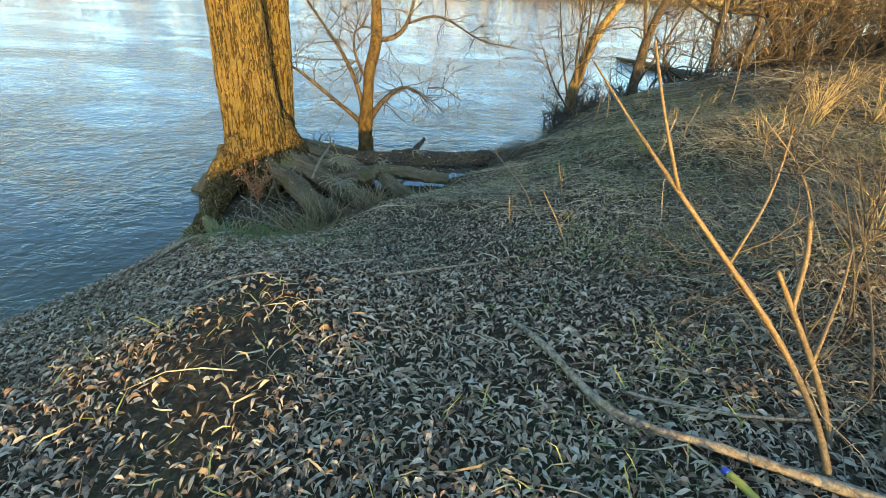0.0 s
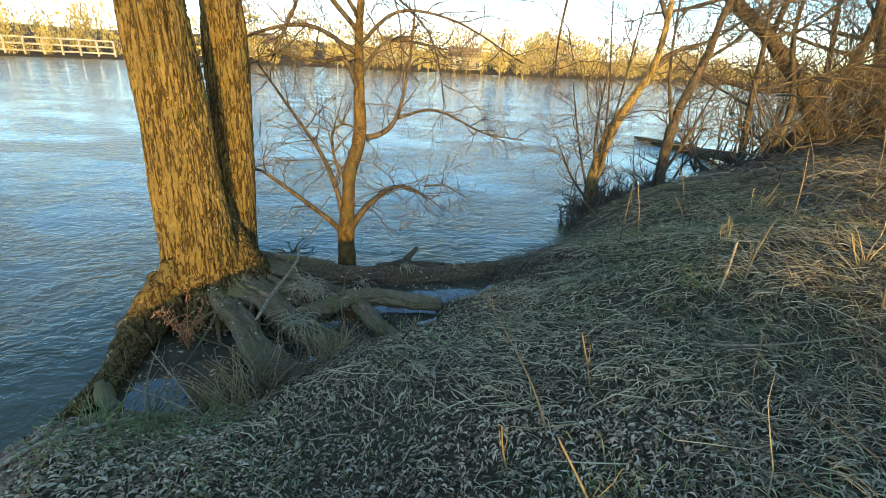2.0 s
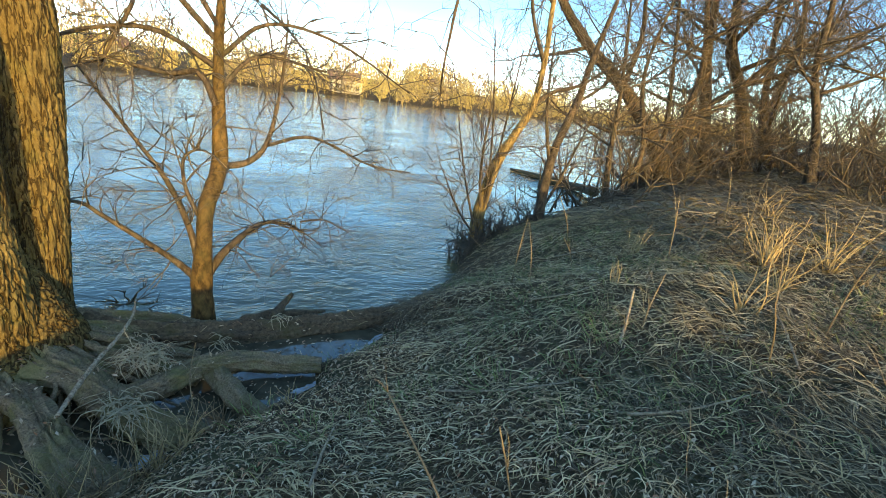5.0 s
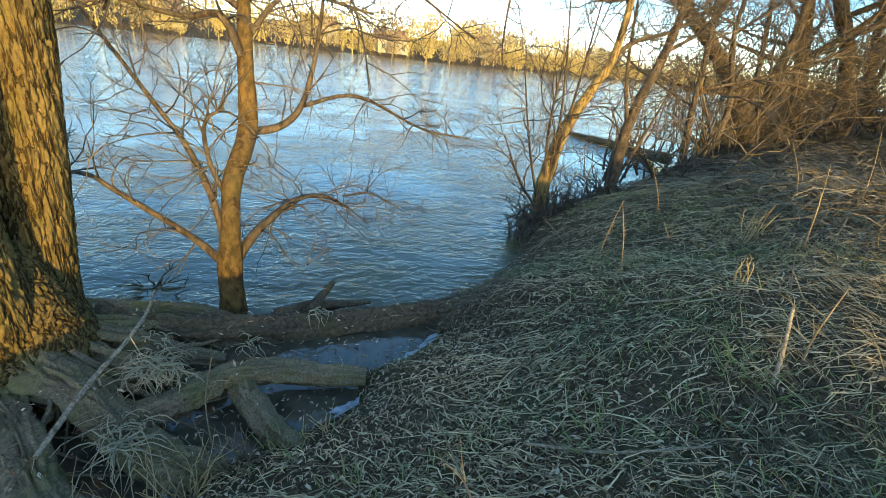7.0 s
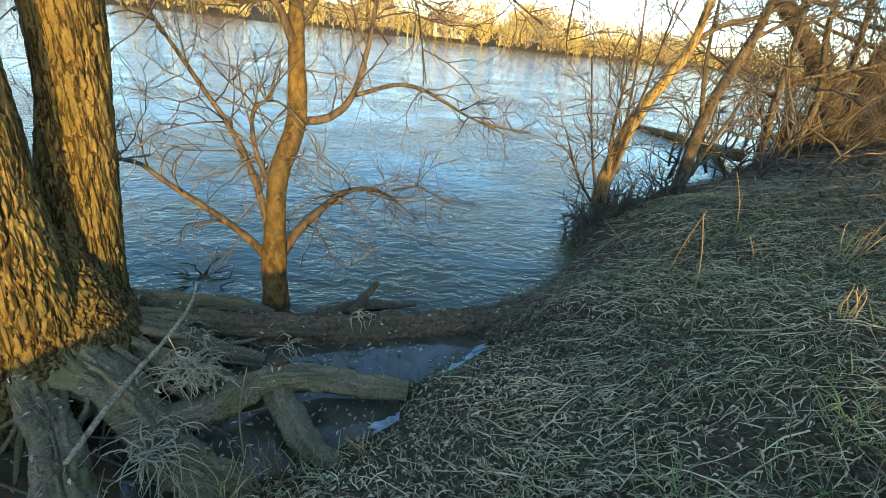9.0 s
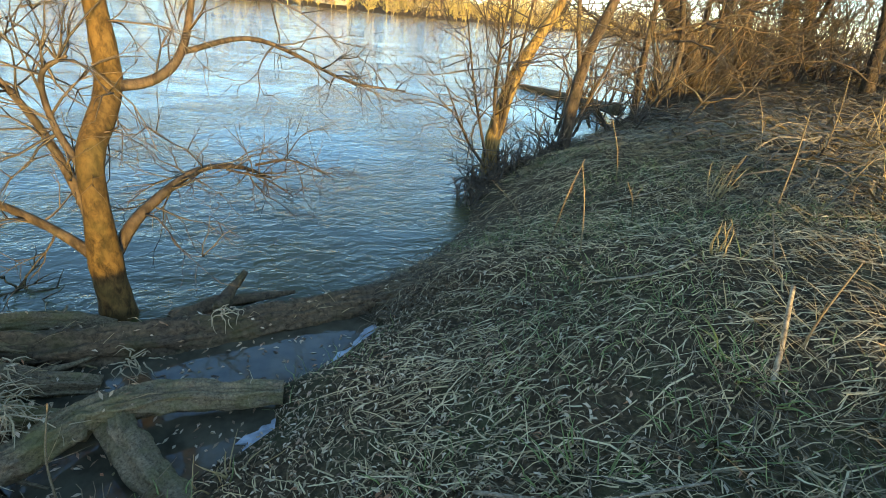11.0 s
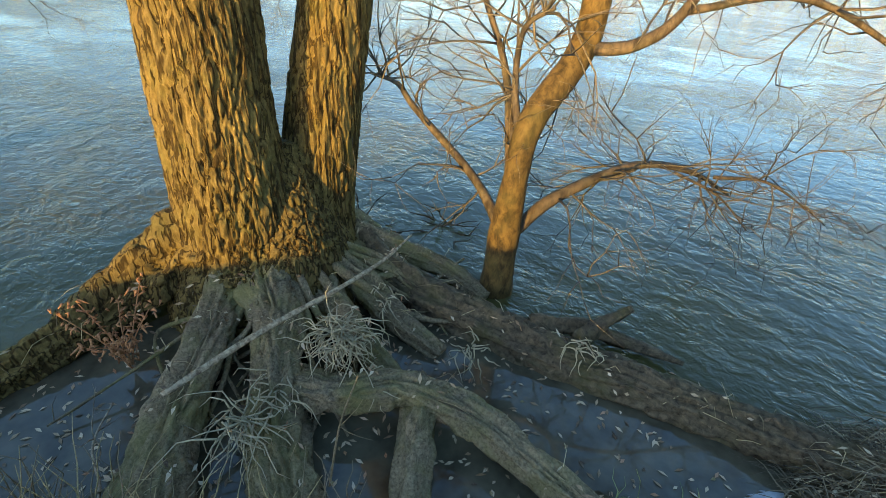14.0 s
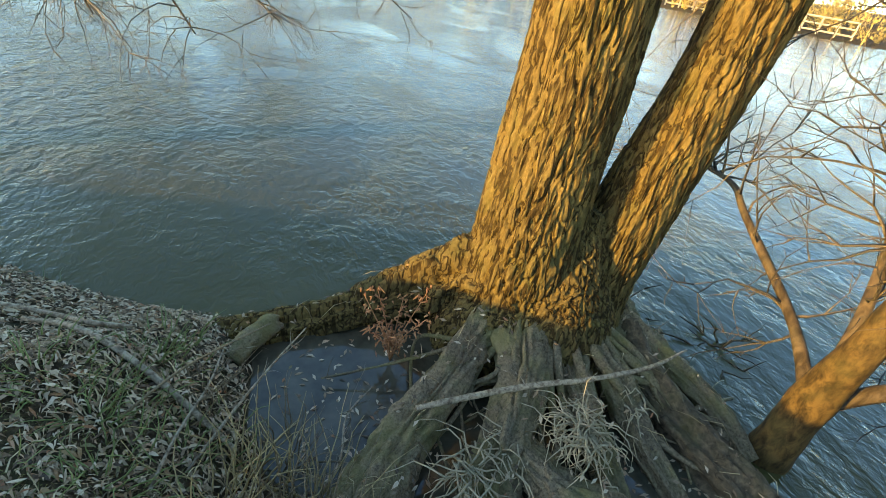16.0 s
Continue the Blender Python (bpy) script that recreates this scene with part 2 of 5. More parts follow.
def ridged(amount, freq):
    """Fibrous grooves that run along a root or log, with knots and hollows."""
    def f(p, way, r):
        slow = p * 1.1
        twist = Vector((noise.noise(p * 3.0), noise.noise(p * 3.0 + Vector((5, 2, 8))), noise.noise(p * 3.0 + Vector((1, 9, 4))))) * 0.35
        q = way + twist
        broad = noise.noise(q * 1.5 + slow) * 1.1
        groove = max(0.0, 1 - abs(noise.noise(q * 3.6 + slow)) / 0.22)
        fibre = max(0.0, 1 - abs(noise.noise(q * 8.5 + slow * 1.6)) / 0.28)
        return r * amount * (broad + 0.35 - 0.95 * groove - 0.38 * fibre + noise.noise((p + way * r) * freq) * 0.45)
    return f


def limb(buf, ctrl, seg=8, per=6, rough=0.0, freq=6.0, ridges=False):
    pts, radii = spline(ctrl, per)
    return buf.tube(pts, radii, seg, (ridged if ridges else knobbly)(rough, freq) if rough else None)


def grow(buf, rng, p, d, length, radius, depth, droop=0.0, spread=0.7, kids=3, crook=0.22, side_buf=None):
    """A twig that bends and forks; joins its side twigs into buf."""
    n = 5 if depth > 1 else 4 if depth else 3
    p, d = Vector(p), Vector(d).normalized()
    pts, step = [p.copy()], length / n
    for _ in range(n):
        d = (d + Vector((rng.gauss(0, crook), rng.gauss(0, crook), rng.gauss(0, crook) - droop))).normalized()
        p = p + d * step
        pts.append(p.copy())
    buf.tube(pts, [radius * (1 - 0.75 * i / n) for i in range(n + 1)], 4 if radius > 0.013 else 3)
    if depth:
        for _ in range(kids):
            i = rng.randint(1, n)
            side = Vector((rng.gauss(0, 1), rng.gauss(0, 1), rng.gauss(0.15, 0.8))).normalized()
            way = ((pts[i] - pts[i - 1]).normalized() + side * spread).normalized()
            grow(side_buf or buf, rng, pts[i], way, length * rng.uniform(0.4, 0.75), radius * 0.55, depth - 1, droop, spread, kids, crook)


def twigs_along(buf, rng, ctrl, count, length, radius, depth=1, droop=0.02, start=0.25, spread=0.8, kids=3):
    pts, radii = spline(ctrl, 6)
    for _ in range(count):
        i = min(len(pts) - 2, int(rng.uniform(start, 1) * len(pts)))
        ahead = (Vector(pts[i + 1]) - Vector(pts[i])).normalized()
        side = Vector((rng.gauss(0, 1), rng.gauss(0, 1), rng.gauss(0.2, 0.8))).normalized()
        grow(buf, rng, pts[i], ahead * 0.5 + side, length * rng.uniform(0.5, 1.2), min(radius, radii[i] * 0.8), depth, droop, spread, kids)


# ---- the lie of the land ----
SHORE = [(-60, -400), (-25, -80), (-9, -20), (-4.2, -3), (-3.1, 1.2), (-2.66, 2.25), (-2.45, 2.6), (-2.25, 3.0), (-2.1, 3.45), (-1.8, 3.58), (-1.4, 3.6),
         (-1.12, 3.7), (-0.9, 4.0), (-0.6, 4.4), (-0.1, 4.74), (0.17, 4.95), (0.15, 5.24), (0.5, 5.44), (0.74, 5.7), (0.72, 6.05), (0.98, 6.42),
         (1.43, 6.83), (1.86, 7.42), (2.12, 8.2), (2.7, 9.2), (4.4, 10.5), (6.6, 12.4), (10.2, 16.5), (14, 22), (24, 34), (60, 66), (140, 110), (700, 300)]
FAR_SHORE = [(-180, -400), (-130, -100), (-100, 20), (-82, 66), (-56, 90), (-8, 118), (35, 134), (90, 180), (160, 220), (700, 420)]


def along(line, x, y):
    """Distance to a line, and on which side of it, for arrays of places."""
    best, side = np.full(x.shape, 1e9), np.zeros(x.shape)
    for (ax, ay), (bx, by) in zip(line, line[1:]):
        dx, dy = bx - ax, by - ay
        t = np.clip(((x - ax) * dx + (y - ay) * dy) / (dx * dx + dy * dy), 0, 1)
        px, py = x - ax - t * dx, y - ay - t * dy
        d = np.hypot(px, py)
        s = dx * py - dy * px
        near = d < best - 1e-9
        best, side = np.where(near, d, best), np.where(near, s, side)
    return best, side


def inside(poly, x, y):
    hit = np.zeros(x.shape, bool)
    for (ax, ay), (bx, by) in zip(poly, poly[1:] + poly[:1]):
        cross = ((ay > y) != (by > y)) & (x < (bx - ax) * (y - ay) / ((by - ay) or 1e-9) + ax)
        hit ^= cross
    return hit


LAND = SHORE + [(4000, 300), (4000, -4000), (-60, -4000)]
FAR_LAND = FAR_SHORE + [(4000, 420), (4000, 4000), (-4000, 4000), (-4000, -400)]


def wave_noise(x, y):
    return (np.sin(x * 2.1 + 1.3 * np.sin(y * 1.7)) * np.sin(y * 2.4 + 0.8 * np.sin(x * 1.3 + 2)) * 0.5
            + np.sin(x * 5.3 + y * 3.1 + 2 * np.sin(y * 2.2)) * np.sin(y * 6.1 - x * 2.0) * 0.22
            + np.sin(x * 13.0 + 3 * np.sin(y * 4)) * np.sin(y * 12.0 + 2 * np.sin(x * 5)) * 0.12)


def height(x, y):
    x, y = np.asarray(x, float), np.asarray(y, float)
    d, _ = along(SHORE, x, y)
    e, _ = along(FAR_SHORE, x, y)
    near, far = inside(LAND, x, y), inside(FAR_LAND, x, y)
    land = 0.02 + 1.18 * (1 - np.exp(-d / 2.1)) + 0.05 * wave_noise(x, y) * np.clip(d * 1.5, 0, 1)
    # low swells that turn a face to the sun
    for mx, my, rise, wide in ((4.9, 6.9, 0.24, 1.15), (2.95, 4.7, 0.18, 0.75), (-0.7, 1.75, 0.05, 0.5), (2.3, 1.9, 0.08, 0.6)):
        land = land + rise * np.exp(-((x - mx) ** 2 + (y - my) ** 2) / (2 * wide * wide)) * np.clip(d, 0, 1)
    beyond = 0.1 + np.clip(e * 0.06, 0, 9) + 0.6 * np.sin(x * 0.05) * np.clip(e / 40, 0, 1)
    bed = -np.clip(np.minimum(d, e) * 0.5, 0.03, 1.5)
    z = np.where(near, land, np.where(far, beyond, bed))
    mound = 0.16 * np.exp(-(((x + 1.7) / 0.42) ** 2 + ((y - 5.1) / 0.5) ** 2))
    mud = 0.24 * np.exp(-(((x + 1.32) / 0.50) ** 2 + ((y - 4.88) / 0.52) ** 2)) + 0.03 * wave_noise(x * 2, y * 2) * np.exp(-((x + 1.2) ** 2 + (y - 4.8) ** 2))
    return np.where(near, z, np.where(far, z, z + mound * 1.3 + mud))


def ground_at(x, y):
    return float(height(np.array([x]), np.array([y]))[0])


def spaced(lo, hi, step, reach):
    mid = list(np.arange(lo, hi + 1e-6, step))
    s, out, p = step, [], mid[-1]
    while p < reach:
        s *= 1.16
        p += s
        out.append(p)
    s, back, p = step, [], mid[0]
    while p > -reach:
        s *= 1.16
        p -= s
        back.append(p)
    return np.array(back[::-1] + mid + out)


def sheet(name, xs, ys, zf, mat):
    gx, gy = np.meshgrid(xs, ys)
    z = zf(gx.ravel(), gy.ravel())
    n, m = len(xs), len(ys)
    me = bpy.data.meshes.new(name)
    idx = np.arange(n * m).reshape(m, n)
    quads = np.stack([idx[:-1, :-1], idx[:-1, 1:], idx[1:, 1:], idx[1:, :-1]], -1).reshape(-1, 4)
    me.from_pydata(np.stack([gx.ravel(), gy.ravel(), z], 1).tolist(), [], quads.tolist())
    me.materials.append(mat)
    me.polygons.foreach_set("use_smooth", [True] * len(me.polygons))
    return new(name, me)


tagged(sheet("ground", spaced(-3.6, 7.5, 0.06, 3000), spaced(-1.0, 11.5, 0.06, 3000), height, M_GROUND),
       "damp dark soil bank littered with dead leaves and straw", "ground", kind="structure")
tagged(sheet("water", spaced(-30, 30, 6.0, 3000), spaced(-10, 60, 6.0, 3000), lambda x, y: x * 0, M_WATER),
       "rippled river water reflecting the pale blue sky", "river", kind="structure")


# ---- the twin-trunked willow and its roots ----
def furrows(scale, depth):
    """Deep interlaced bark ridges that run up the trunk."""
    def f(p, way, r):
        q = Vector(((p.x + way.x * r) * scale, (p.y + way.y * r) * scale, p.z * scale * 0.17))
        q += Vector((noise.noise(q * 0.6), noise.noise(q * 0.6 + Vector((3, 1, 7))), 0)) * 0.7
        crack = max(0.0, 1 - abs(noise.noise(q)) / 0.17)
        small = max(0.0, 1 - abs(noise.noise(q * 1.9 + Vector((7, 3, 1)))) / 0.20)
        broad = noise.noise(Vector((p.x + way.x * r, p.y + way.y * r, p.z * 0.6)) * 2.2) * 0.03
        return broad + depth * (0.35 - crack - 0.5 * small + 0.3 * noise.noise(q * 3.0))
    return f


def twin_willow():
    tree = thing("willow_tree", "old twin-trunked willow with furrowed bark standing on the water's edge", "tree")
    one, two = Buf(), Buf()
    pts, rad = spline([(-1.86, 4.98, -0.1, 0.50), (-1.88, 4.99, 0.12, 0.43), (-1.91, 5.0, 0.32, 0.345), (-1.92, 5.0, 0.6, 0.30), (-1.94, 5.0, 1.0, 0.27),
                       (-1.96, 5.02, 1.45, 0.25), (-2.0, 5.04, 2.0, 0.24), (-2.08, 5.05, 3.0, 0.22), (-2.2, 5.0, 4.6, 0.19), (-2.4, 4.9, 6.5, 0.13)], 34)
    one.tube(pts, rad, 300, furrows(30, 0.024))
    pts, rad = spline([(-1.74, 5.30, -0.1, 0.34), (-1.79, 5.35, 0.15, 0.27), (-1.84, 5.42, 0.42, 0.215), (-1.84, 5.52, 0.95, 0.195), (-1.84, 5.65, 1.5, 0.185),
                       (-1.86, 5.75, 2.1, 0.175), (-1.9, 5.95, 3.2, 0.15), (-1.95, 6.3, 5.0, 0.11)], 34)
    two.tube(pts, rad, 230, furrows(31, 0.022))
    # the flared foot that joins the two
    foot = Buf()
    pts, rad = spline([(-1.79, 5.14, -0.1, 0.50), (-1.80, 5.15, 0.10, 0.45), (-1.80, 5.17, 0.27, 0.385), (-1.82, 5.19, 0.45, 0.29), (-1.84, 5.22, 0.65, 0.20), (-1.86, 5.25, 0.85, 0.10)], 34)
    foot.tube(pts, rad, 300, furrows(30, 0.024))
    part("trunk_foot", foot, M_BARK, tree)
    part("trunk", one, M_BARK, tree)
    part("trunk", two, M_BARK, tree)
    roots = [
        # along the bank to the stump
        [(-1.94, 4.86, 0.42, 0.23), (-2.06, 4.52, 0.23, 0.16), (-2.07, 4.22, 0.11, 0.115), (-2.02, 3.9, 0.05, 0.09), (-1.98, 3.62, 0.03, 0.085), (-2.0, 3.35, -0.02, 0.07)],
        # two stout ones towards the bank with a hollow between them
        [(-1.66, 4.72, 0.24, 0.095), (-1.42, 4.50, 0.20, 0.085), (-1.16, 4.22, 0.12, 0.10), (-0.94, 4.04, 0.07, 0.115), (-0.7, 3.92, 0.06, 0.09)],
        [(-1.56, 4.90, 0.26, 0.13), (-1.30, 4.80, 0.20, 0.10), (-1.04, 4.62, 0.13, 0.10), (-0.78, 4.46, 0.07, 0.11), (-0.5, 4.36, 0.03, 0.09)],
        # lower ones along the log
        [(-1.58, 5.16, 0.22, 0.12), (-1.25, 5.10, 0.14, 0.075), (-0.95, 5.06, 0.09, 0.065), (-0.66, 5.02, 0.03, 0.05)],
        [(-1.6, 5.3, 0.24, 0.13), (-1.38, 5.36, 0.16, 0.09), (-1.10, 5.33, 0.09, 0.07), (-0.75, 5.36, 0.0, 0.05)],
        [(-1.74, 5.52, 0.24, 0.12), (-1.45, 5.74, 0.14, 0.075), (-1.15, 5.86, 0.08, 0.06), (-0.86, 5.88, 0.0, 0.045)],
        # towards the river
        [(-2.1, 5.1, 0.26, 0.16), (-2.35, 5.25, 0.06, 0.11), (-2.55, 5.4, -0.12, 0.08)],
        [(-1.85, 5.6, 0.22, 0.14), (-1.9, 5.85, 0.03, 0.09), (-1.95, 6.05, -0.15, 0.06)],
        [(-2.1, 4.8, 0.26, 0.15), (-2.3, 4.65, 0.06, 0.10), (-2.5, 4.55, -0.12, 0.07)],
    ]
    for k, r in enumerate(roots):
        core = (-1.80, 5.40, 0.44, 0.10) if r[0][1] > 5.25 else (-1.86, 5.04, 0.46, 0.12)
        r = [core] + [(r[0][0], r[0][1], r[0][2] - 0.02, r[0][3] * 0.92)] + r[1:]
        part("root", limb(Buf(), r, 60, 20, 0.34, 9.0, True), M_ROOT if k else M_BARK, tree, "weathered grey root" if k else "long bark-covered root along the bank")
    rng = random.Random(4)
    for k in range(30):
        a, out = rng.uniform(-1.35, 0.9), rng.uniform(0.35, 0.95)
        cx, cy, w = -1.80, 5.12, rng.uniform(0.008, 0.026)
        row = []
        for t in (0.0, 0.3, 0.6, 1.0):
            b = a + rng.gauss(0, 0.16) * t
            q = 0.34 + out * t
            row.append((cx + q * math.cos(b), cy + q * math.sin(b), 0.26 * (1 - t) ** 1.3 + rng.uniform(0.0, 0.05), w * (1.25 - 0.8 * t)))
        part("root", limb(Buf(), row, 9, 7, 0.45, 20, True), M_ROOT, tree, "thin exposed root")
    fine = Buf()
    for base, way in (((-2.1, 5.05, 3.2), (0.5, 0.9, 0.1)), ((-1.9, 6.0, 3.4), (0.7, 0.7, 0.1)), ((-1.9, 6.0, 3.0), (-0.5, 0.9, 0.2))):
        grow(fine, rng, base, way, 2.0, 0.03, 3, 0.10, 0.8, 4)
    tagged(part("crown", fine, M_TWIG, tree, "thin bare hanging twigs"), kind="stuff")
    return tree


twin_willow()


def bare_tree(name, label, trunk, limbs, bark, twig, seed, count=9, length=0.6, radius=0.012, depth=2, droop=0.0, seg=14, per=8, rough=0.12, freq=9.0, kids=3, group="", limb_bark=None, slim=1.0):
    """A leafless tree: trunk, each limb, and its joined fine twigs."""
    tree = thing(name, label, "tree", group)
    rng = random.Random(seed)
    trunk, limbs = [(x, y, z, w * slim) for x, y, z, w in trunk], [[(x, y, z, w * slim) for x, y, z, w in l] for l in limbs]
    part("trunk", limb(Buf(), trunk, seg, per, rough, freq), bark, tree)
    fine = Buf()
    for l in limbs:
        part("branch", limb(Buf(), l, 8, 6, rough, freq), limb_bark or bark, tree)
        twigs_along(fine, rng, l, count, length, radius, depth, droop, 0.25, 0.8, kids)
    twigs_along(fine, rng, trunk, count, length, radius, depth, droop, 0.45, 0.8, kids)
    tagged(part("crown", fine, twig, tree), kind="stuff")
    return tree


bare_tree("alder_tree", "slender leafless tree rooted in the shallow water by the log",
          [(-0.87, 6.0, -0.25, 0.13), (-0.88, 6.01, 0.1, 0.115), (-0.88, 6.02, 0.42, 0.105), (-0.84, 5.98, 0.81, 0.077), (-0.82, 6.02, 1.09, 0.078),
           (-0.78, 6.32, 1.40, 0.085), (-0.79, 6.40, 1.9, 0.062), (-0.80, 6.5, 2.45, 0.05), (-0.77, 6.58, 2.95, 0.042), (-0.7, 6.7, 4.0, 0.026), (-0.6, 6.8, 5.2, 0.01)],
          [[(-0.86, 6.1, 0.40, 0.045), (-0.72, 6.25, 0.62, 0.04), (-0.5, 6.75, 0.74, 0.03), (-0.3, 7.3, 0.60, 0.022), (-0.12, 7.9, 0.3, 0.012)],
           [(-0.90, 6.05, 0.42, 0.04), (-0.98, 6.12, 0.80, 0.034), (-1.2, 6.3, 1.2, 0.026), (-1.49, 6.4, 1.57, 0.02), (-1.9, 6.5, 2.1, 0.012)],
           [(-0.90, 6.03, 0.38, 0.042), (-1.06, 6.09, 0.50, 0.036), (-1.26, 6.12, 0.64, 0.03), (-1.6, 6.0, 0.95, 0.022), (-1.8, 6.05, 1.04, 0.018), (-2.2, 6.2, 1.0, 0.012)],
           [(-0.78, 6.3, 1.38, 0.04), (-0.55, 6.4, 1.43, 0.034), (-0.40, 6.5, 1.62, 0.028), (-0.30, 6.6, 2.1, 0.018), (-0.25, 6.7, 2.7, 0.01)],
           [(-0.42, 6.48, 1.58, 0.022), (0.0, 6.8, 1.66, 0.018), (0.6, 7.2, 1.38, 0.013), (1.1, 7.4, 1.3, 0.008)],
           [(-0.80, 6.35, 1.90, 0.035), (-0.93, 6.35, 2.15, 0.03), (-1.2, 6.4, 2.12, 0.024), (-1.69, 6.3, 2.2, 0.014)],
           [(-0.80, 6.5, 2.42, 0.032), (-1.25, 6.4, 2.85, 0.027), (-1.45, 6.4, 2.55, 0.02), (-1.7, 6.4, 2.1, 0.012)],
           [(-0.80, 6.42, 2.0, 0.028), (-0.5, 6.6, 2.35, 0.02), (0.1, 6.8, 2.3, 0.012)],
           [(-0.79, 6.45, 2.2, 0.03), (-1.3, 6.4, 2.45, 0.024), (-1.9, 6.25, 2.3, 0.016), (-2.5, 6.2, 1.9, 0.008)],
           [(-0.8, 6.5, 2.3, 0.028), (-0.4, 6.5, 2.62, 0.02), (0.2, 6.5, 2.55, 0.014), (0.9, 6.6, 2.2, 0.007)],
           [(-0.8, 6.5, 2.55, 0.028), (-1.1, 6.4, 2.95, 0.022), (-1.6, 6.3, 2.95, 0.014), (-2.1, 6.3, 2.5, 0.007)],
           [(-0.12, 7.0, 0.72, 0.014), (0.1, 7.35, 0.66, 0.010), (0.32, 7.6, 0.5, 0.007), (0.5, 7.8, 0.34, 0.004)],
           [(-0.36, 7.1, 0.64, 0.012), (-0.1, 7.3, 0.5, 0.009), (0.12, 7.4, 0.3, 0.005)],
           [(-0.86, 6.0, 0.95, 0.025), (-1.0, 6.1, 1.2, 0.02), (-1.02, 6.15, 1.45, 0.016), (-0.9, 6.2, 1.55, 0.01)]],
          M_SMOOTH, M_TWIG, 11, 18, 0.62, 0.0085, 2, 0.05, 18, 9, 0.12, 9, limb_bark=M_GREYBARK, slim=0.85)

bare_tree("leaning_tree", "leaning bare tree with sunlit split bark on the bank edge",
          [(2.50, 8.78, -0.2, 0.17), (2.49, 8.8, 0.15, 0.14), (2.48, 8.8, 0.54, 0.115), (2.64, 8.84, 1.28, 0.10), (2.9, 8.87, 1.8, 0.078), (3.13, 8.9, 2.27, 0.062), (3.22, 8.95, 3.0, 0.05),
           (3.22, 9.0, 3.76, 0.04), (3.4, 9.2, 5.2, 0.02)],
          [[(3.10, 8.9, 2.25, 0.05), (3.5, 9.1, 2.5, 0.04), (4.1, 9.3, 2.7, 0.03), (4.8, 9.4, 3.2, 0.015)],
           [(3.2, 8.95, 2.9, 0.04), (2.9, 8.9, 3.5, 0.03), (2.7, 8.9, 4.4, 0.015)],
           [(2.5, 8.75, 0.5, 0.03), (2.38, 8.7, 1.3, 0.022), (2.42, 8.7, 2.4, 0.012)],
           [(2.48, 8.75, 0.3, 0.03), (2.62, 8.7, 1.5, 0.022), (2.78, 8.75, 3.0, 0.01)],
           [(2.42, 8.75, 0.3, 0.025), (2.15, 8.7, 1.1, 0.018), (1.9, 8.6, 2.0, 0.008)],
           [(2.42, 8.75, 0.2, 0.025), (2.1, 8.7, 0.6, 0.018), (1.75, 8.5, 1.2, 0.008)],
           [(2.5, 8.75, 0.4, 0.022), (2.5, 8.7, 1.6, 0.017), (2.3, 8.7, 3.2, 0.008)],
           [(3.22, 9.0, 3.7, 0.035), (2.7, 9.2, 4.4, 0.034), (2.0, 9.4, 4.0, 0.03), (1.80, 9.4, 3.0, 0.024), (1.76, 9.4, 2.3, 0.014), (1.82, 9.4, 1.9, 0.006)]],
          M_SPLIT, M_TWIG, 21, 16, 0.85, 0.011, 2, 0.0, limb_bark=M_GREYBARK, slim=0.85)

bare_tree("leaning_tree", "thin dark leaning tree with bare shoots on the bank",
          [(3.70, 9.25, 0.0, 0.11), (3.72, 9.25, 0.44, 0.09), (3.79, 9.3, 1.48, 0.075), (4.06, 9.3, 2.43, 0.06), (4.17, 9.3, 3.05, 0.048), (4.6, 9.4, 4.6, 0.02)],
          [[(3.78, 9.3, 1.3, 0.035), (3.55, 9.3, 2.2, 0.025), (3.5, 9.4, 3.4, 0.01)],
           [(4.05, 9.3, 2.4, 0.03), (4.6, 9.4, 2.8, 0.02), (5.2, 9.5, 3.6, 0.01)],
           [(3.74, 9.28, 0.5, 0.03), (4.1, 9.4, 1.2, 0.022), (4.5, 9.5, 2.2, 0.01)]],
          M_GREYBARK, M_TWIG, 31, 13, 0.8, 0.012, 2, 0.0)

bare_tree("arching_tree", "stout old tree arching out over the river",
          [(9.6, 14.0, 0.5, 0.28), (9.57, 14, 0.94, 0.24), (8.82, 14, 2.0, 0.20), (7.66, 14, 3.1, 0.17), (6.48, 14, 3.95, 0.14), (5.5, 14, 4.9, 0.11), (4.4, 14, 6.4, 0.06)],
          [[(8.8, 14, 2.0, 0.08), (7.6, 13.8, 1.9, 0.06), (6.2, 13.6, 2.2, 0.03)], [(7.7, 14, 3.1, 0.08), (7.9, 14, 4.6, 0.06), (7.4, 14, 6.6, 0.03)],
           [(9.4, 14, 1.2, 0.08), (9.2, 14, 3.0, 0.06), (8.9, 14.2, 5.5, 0.03)], [(6.5, 14, 3.95, 0.06), (5.4, 13.6, 3.6, 0.04), (4.4, 13.2, 3.4, 0.02)]],
          M_GREYBARK, M_REDTWIG, 41, 12, 1.5, 0.02, 3, 0.0, 14, 8, 0.2, 5)

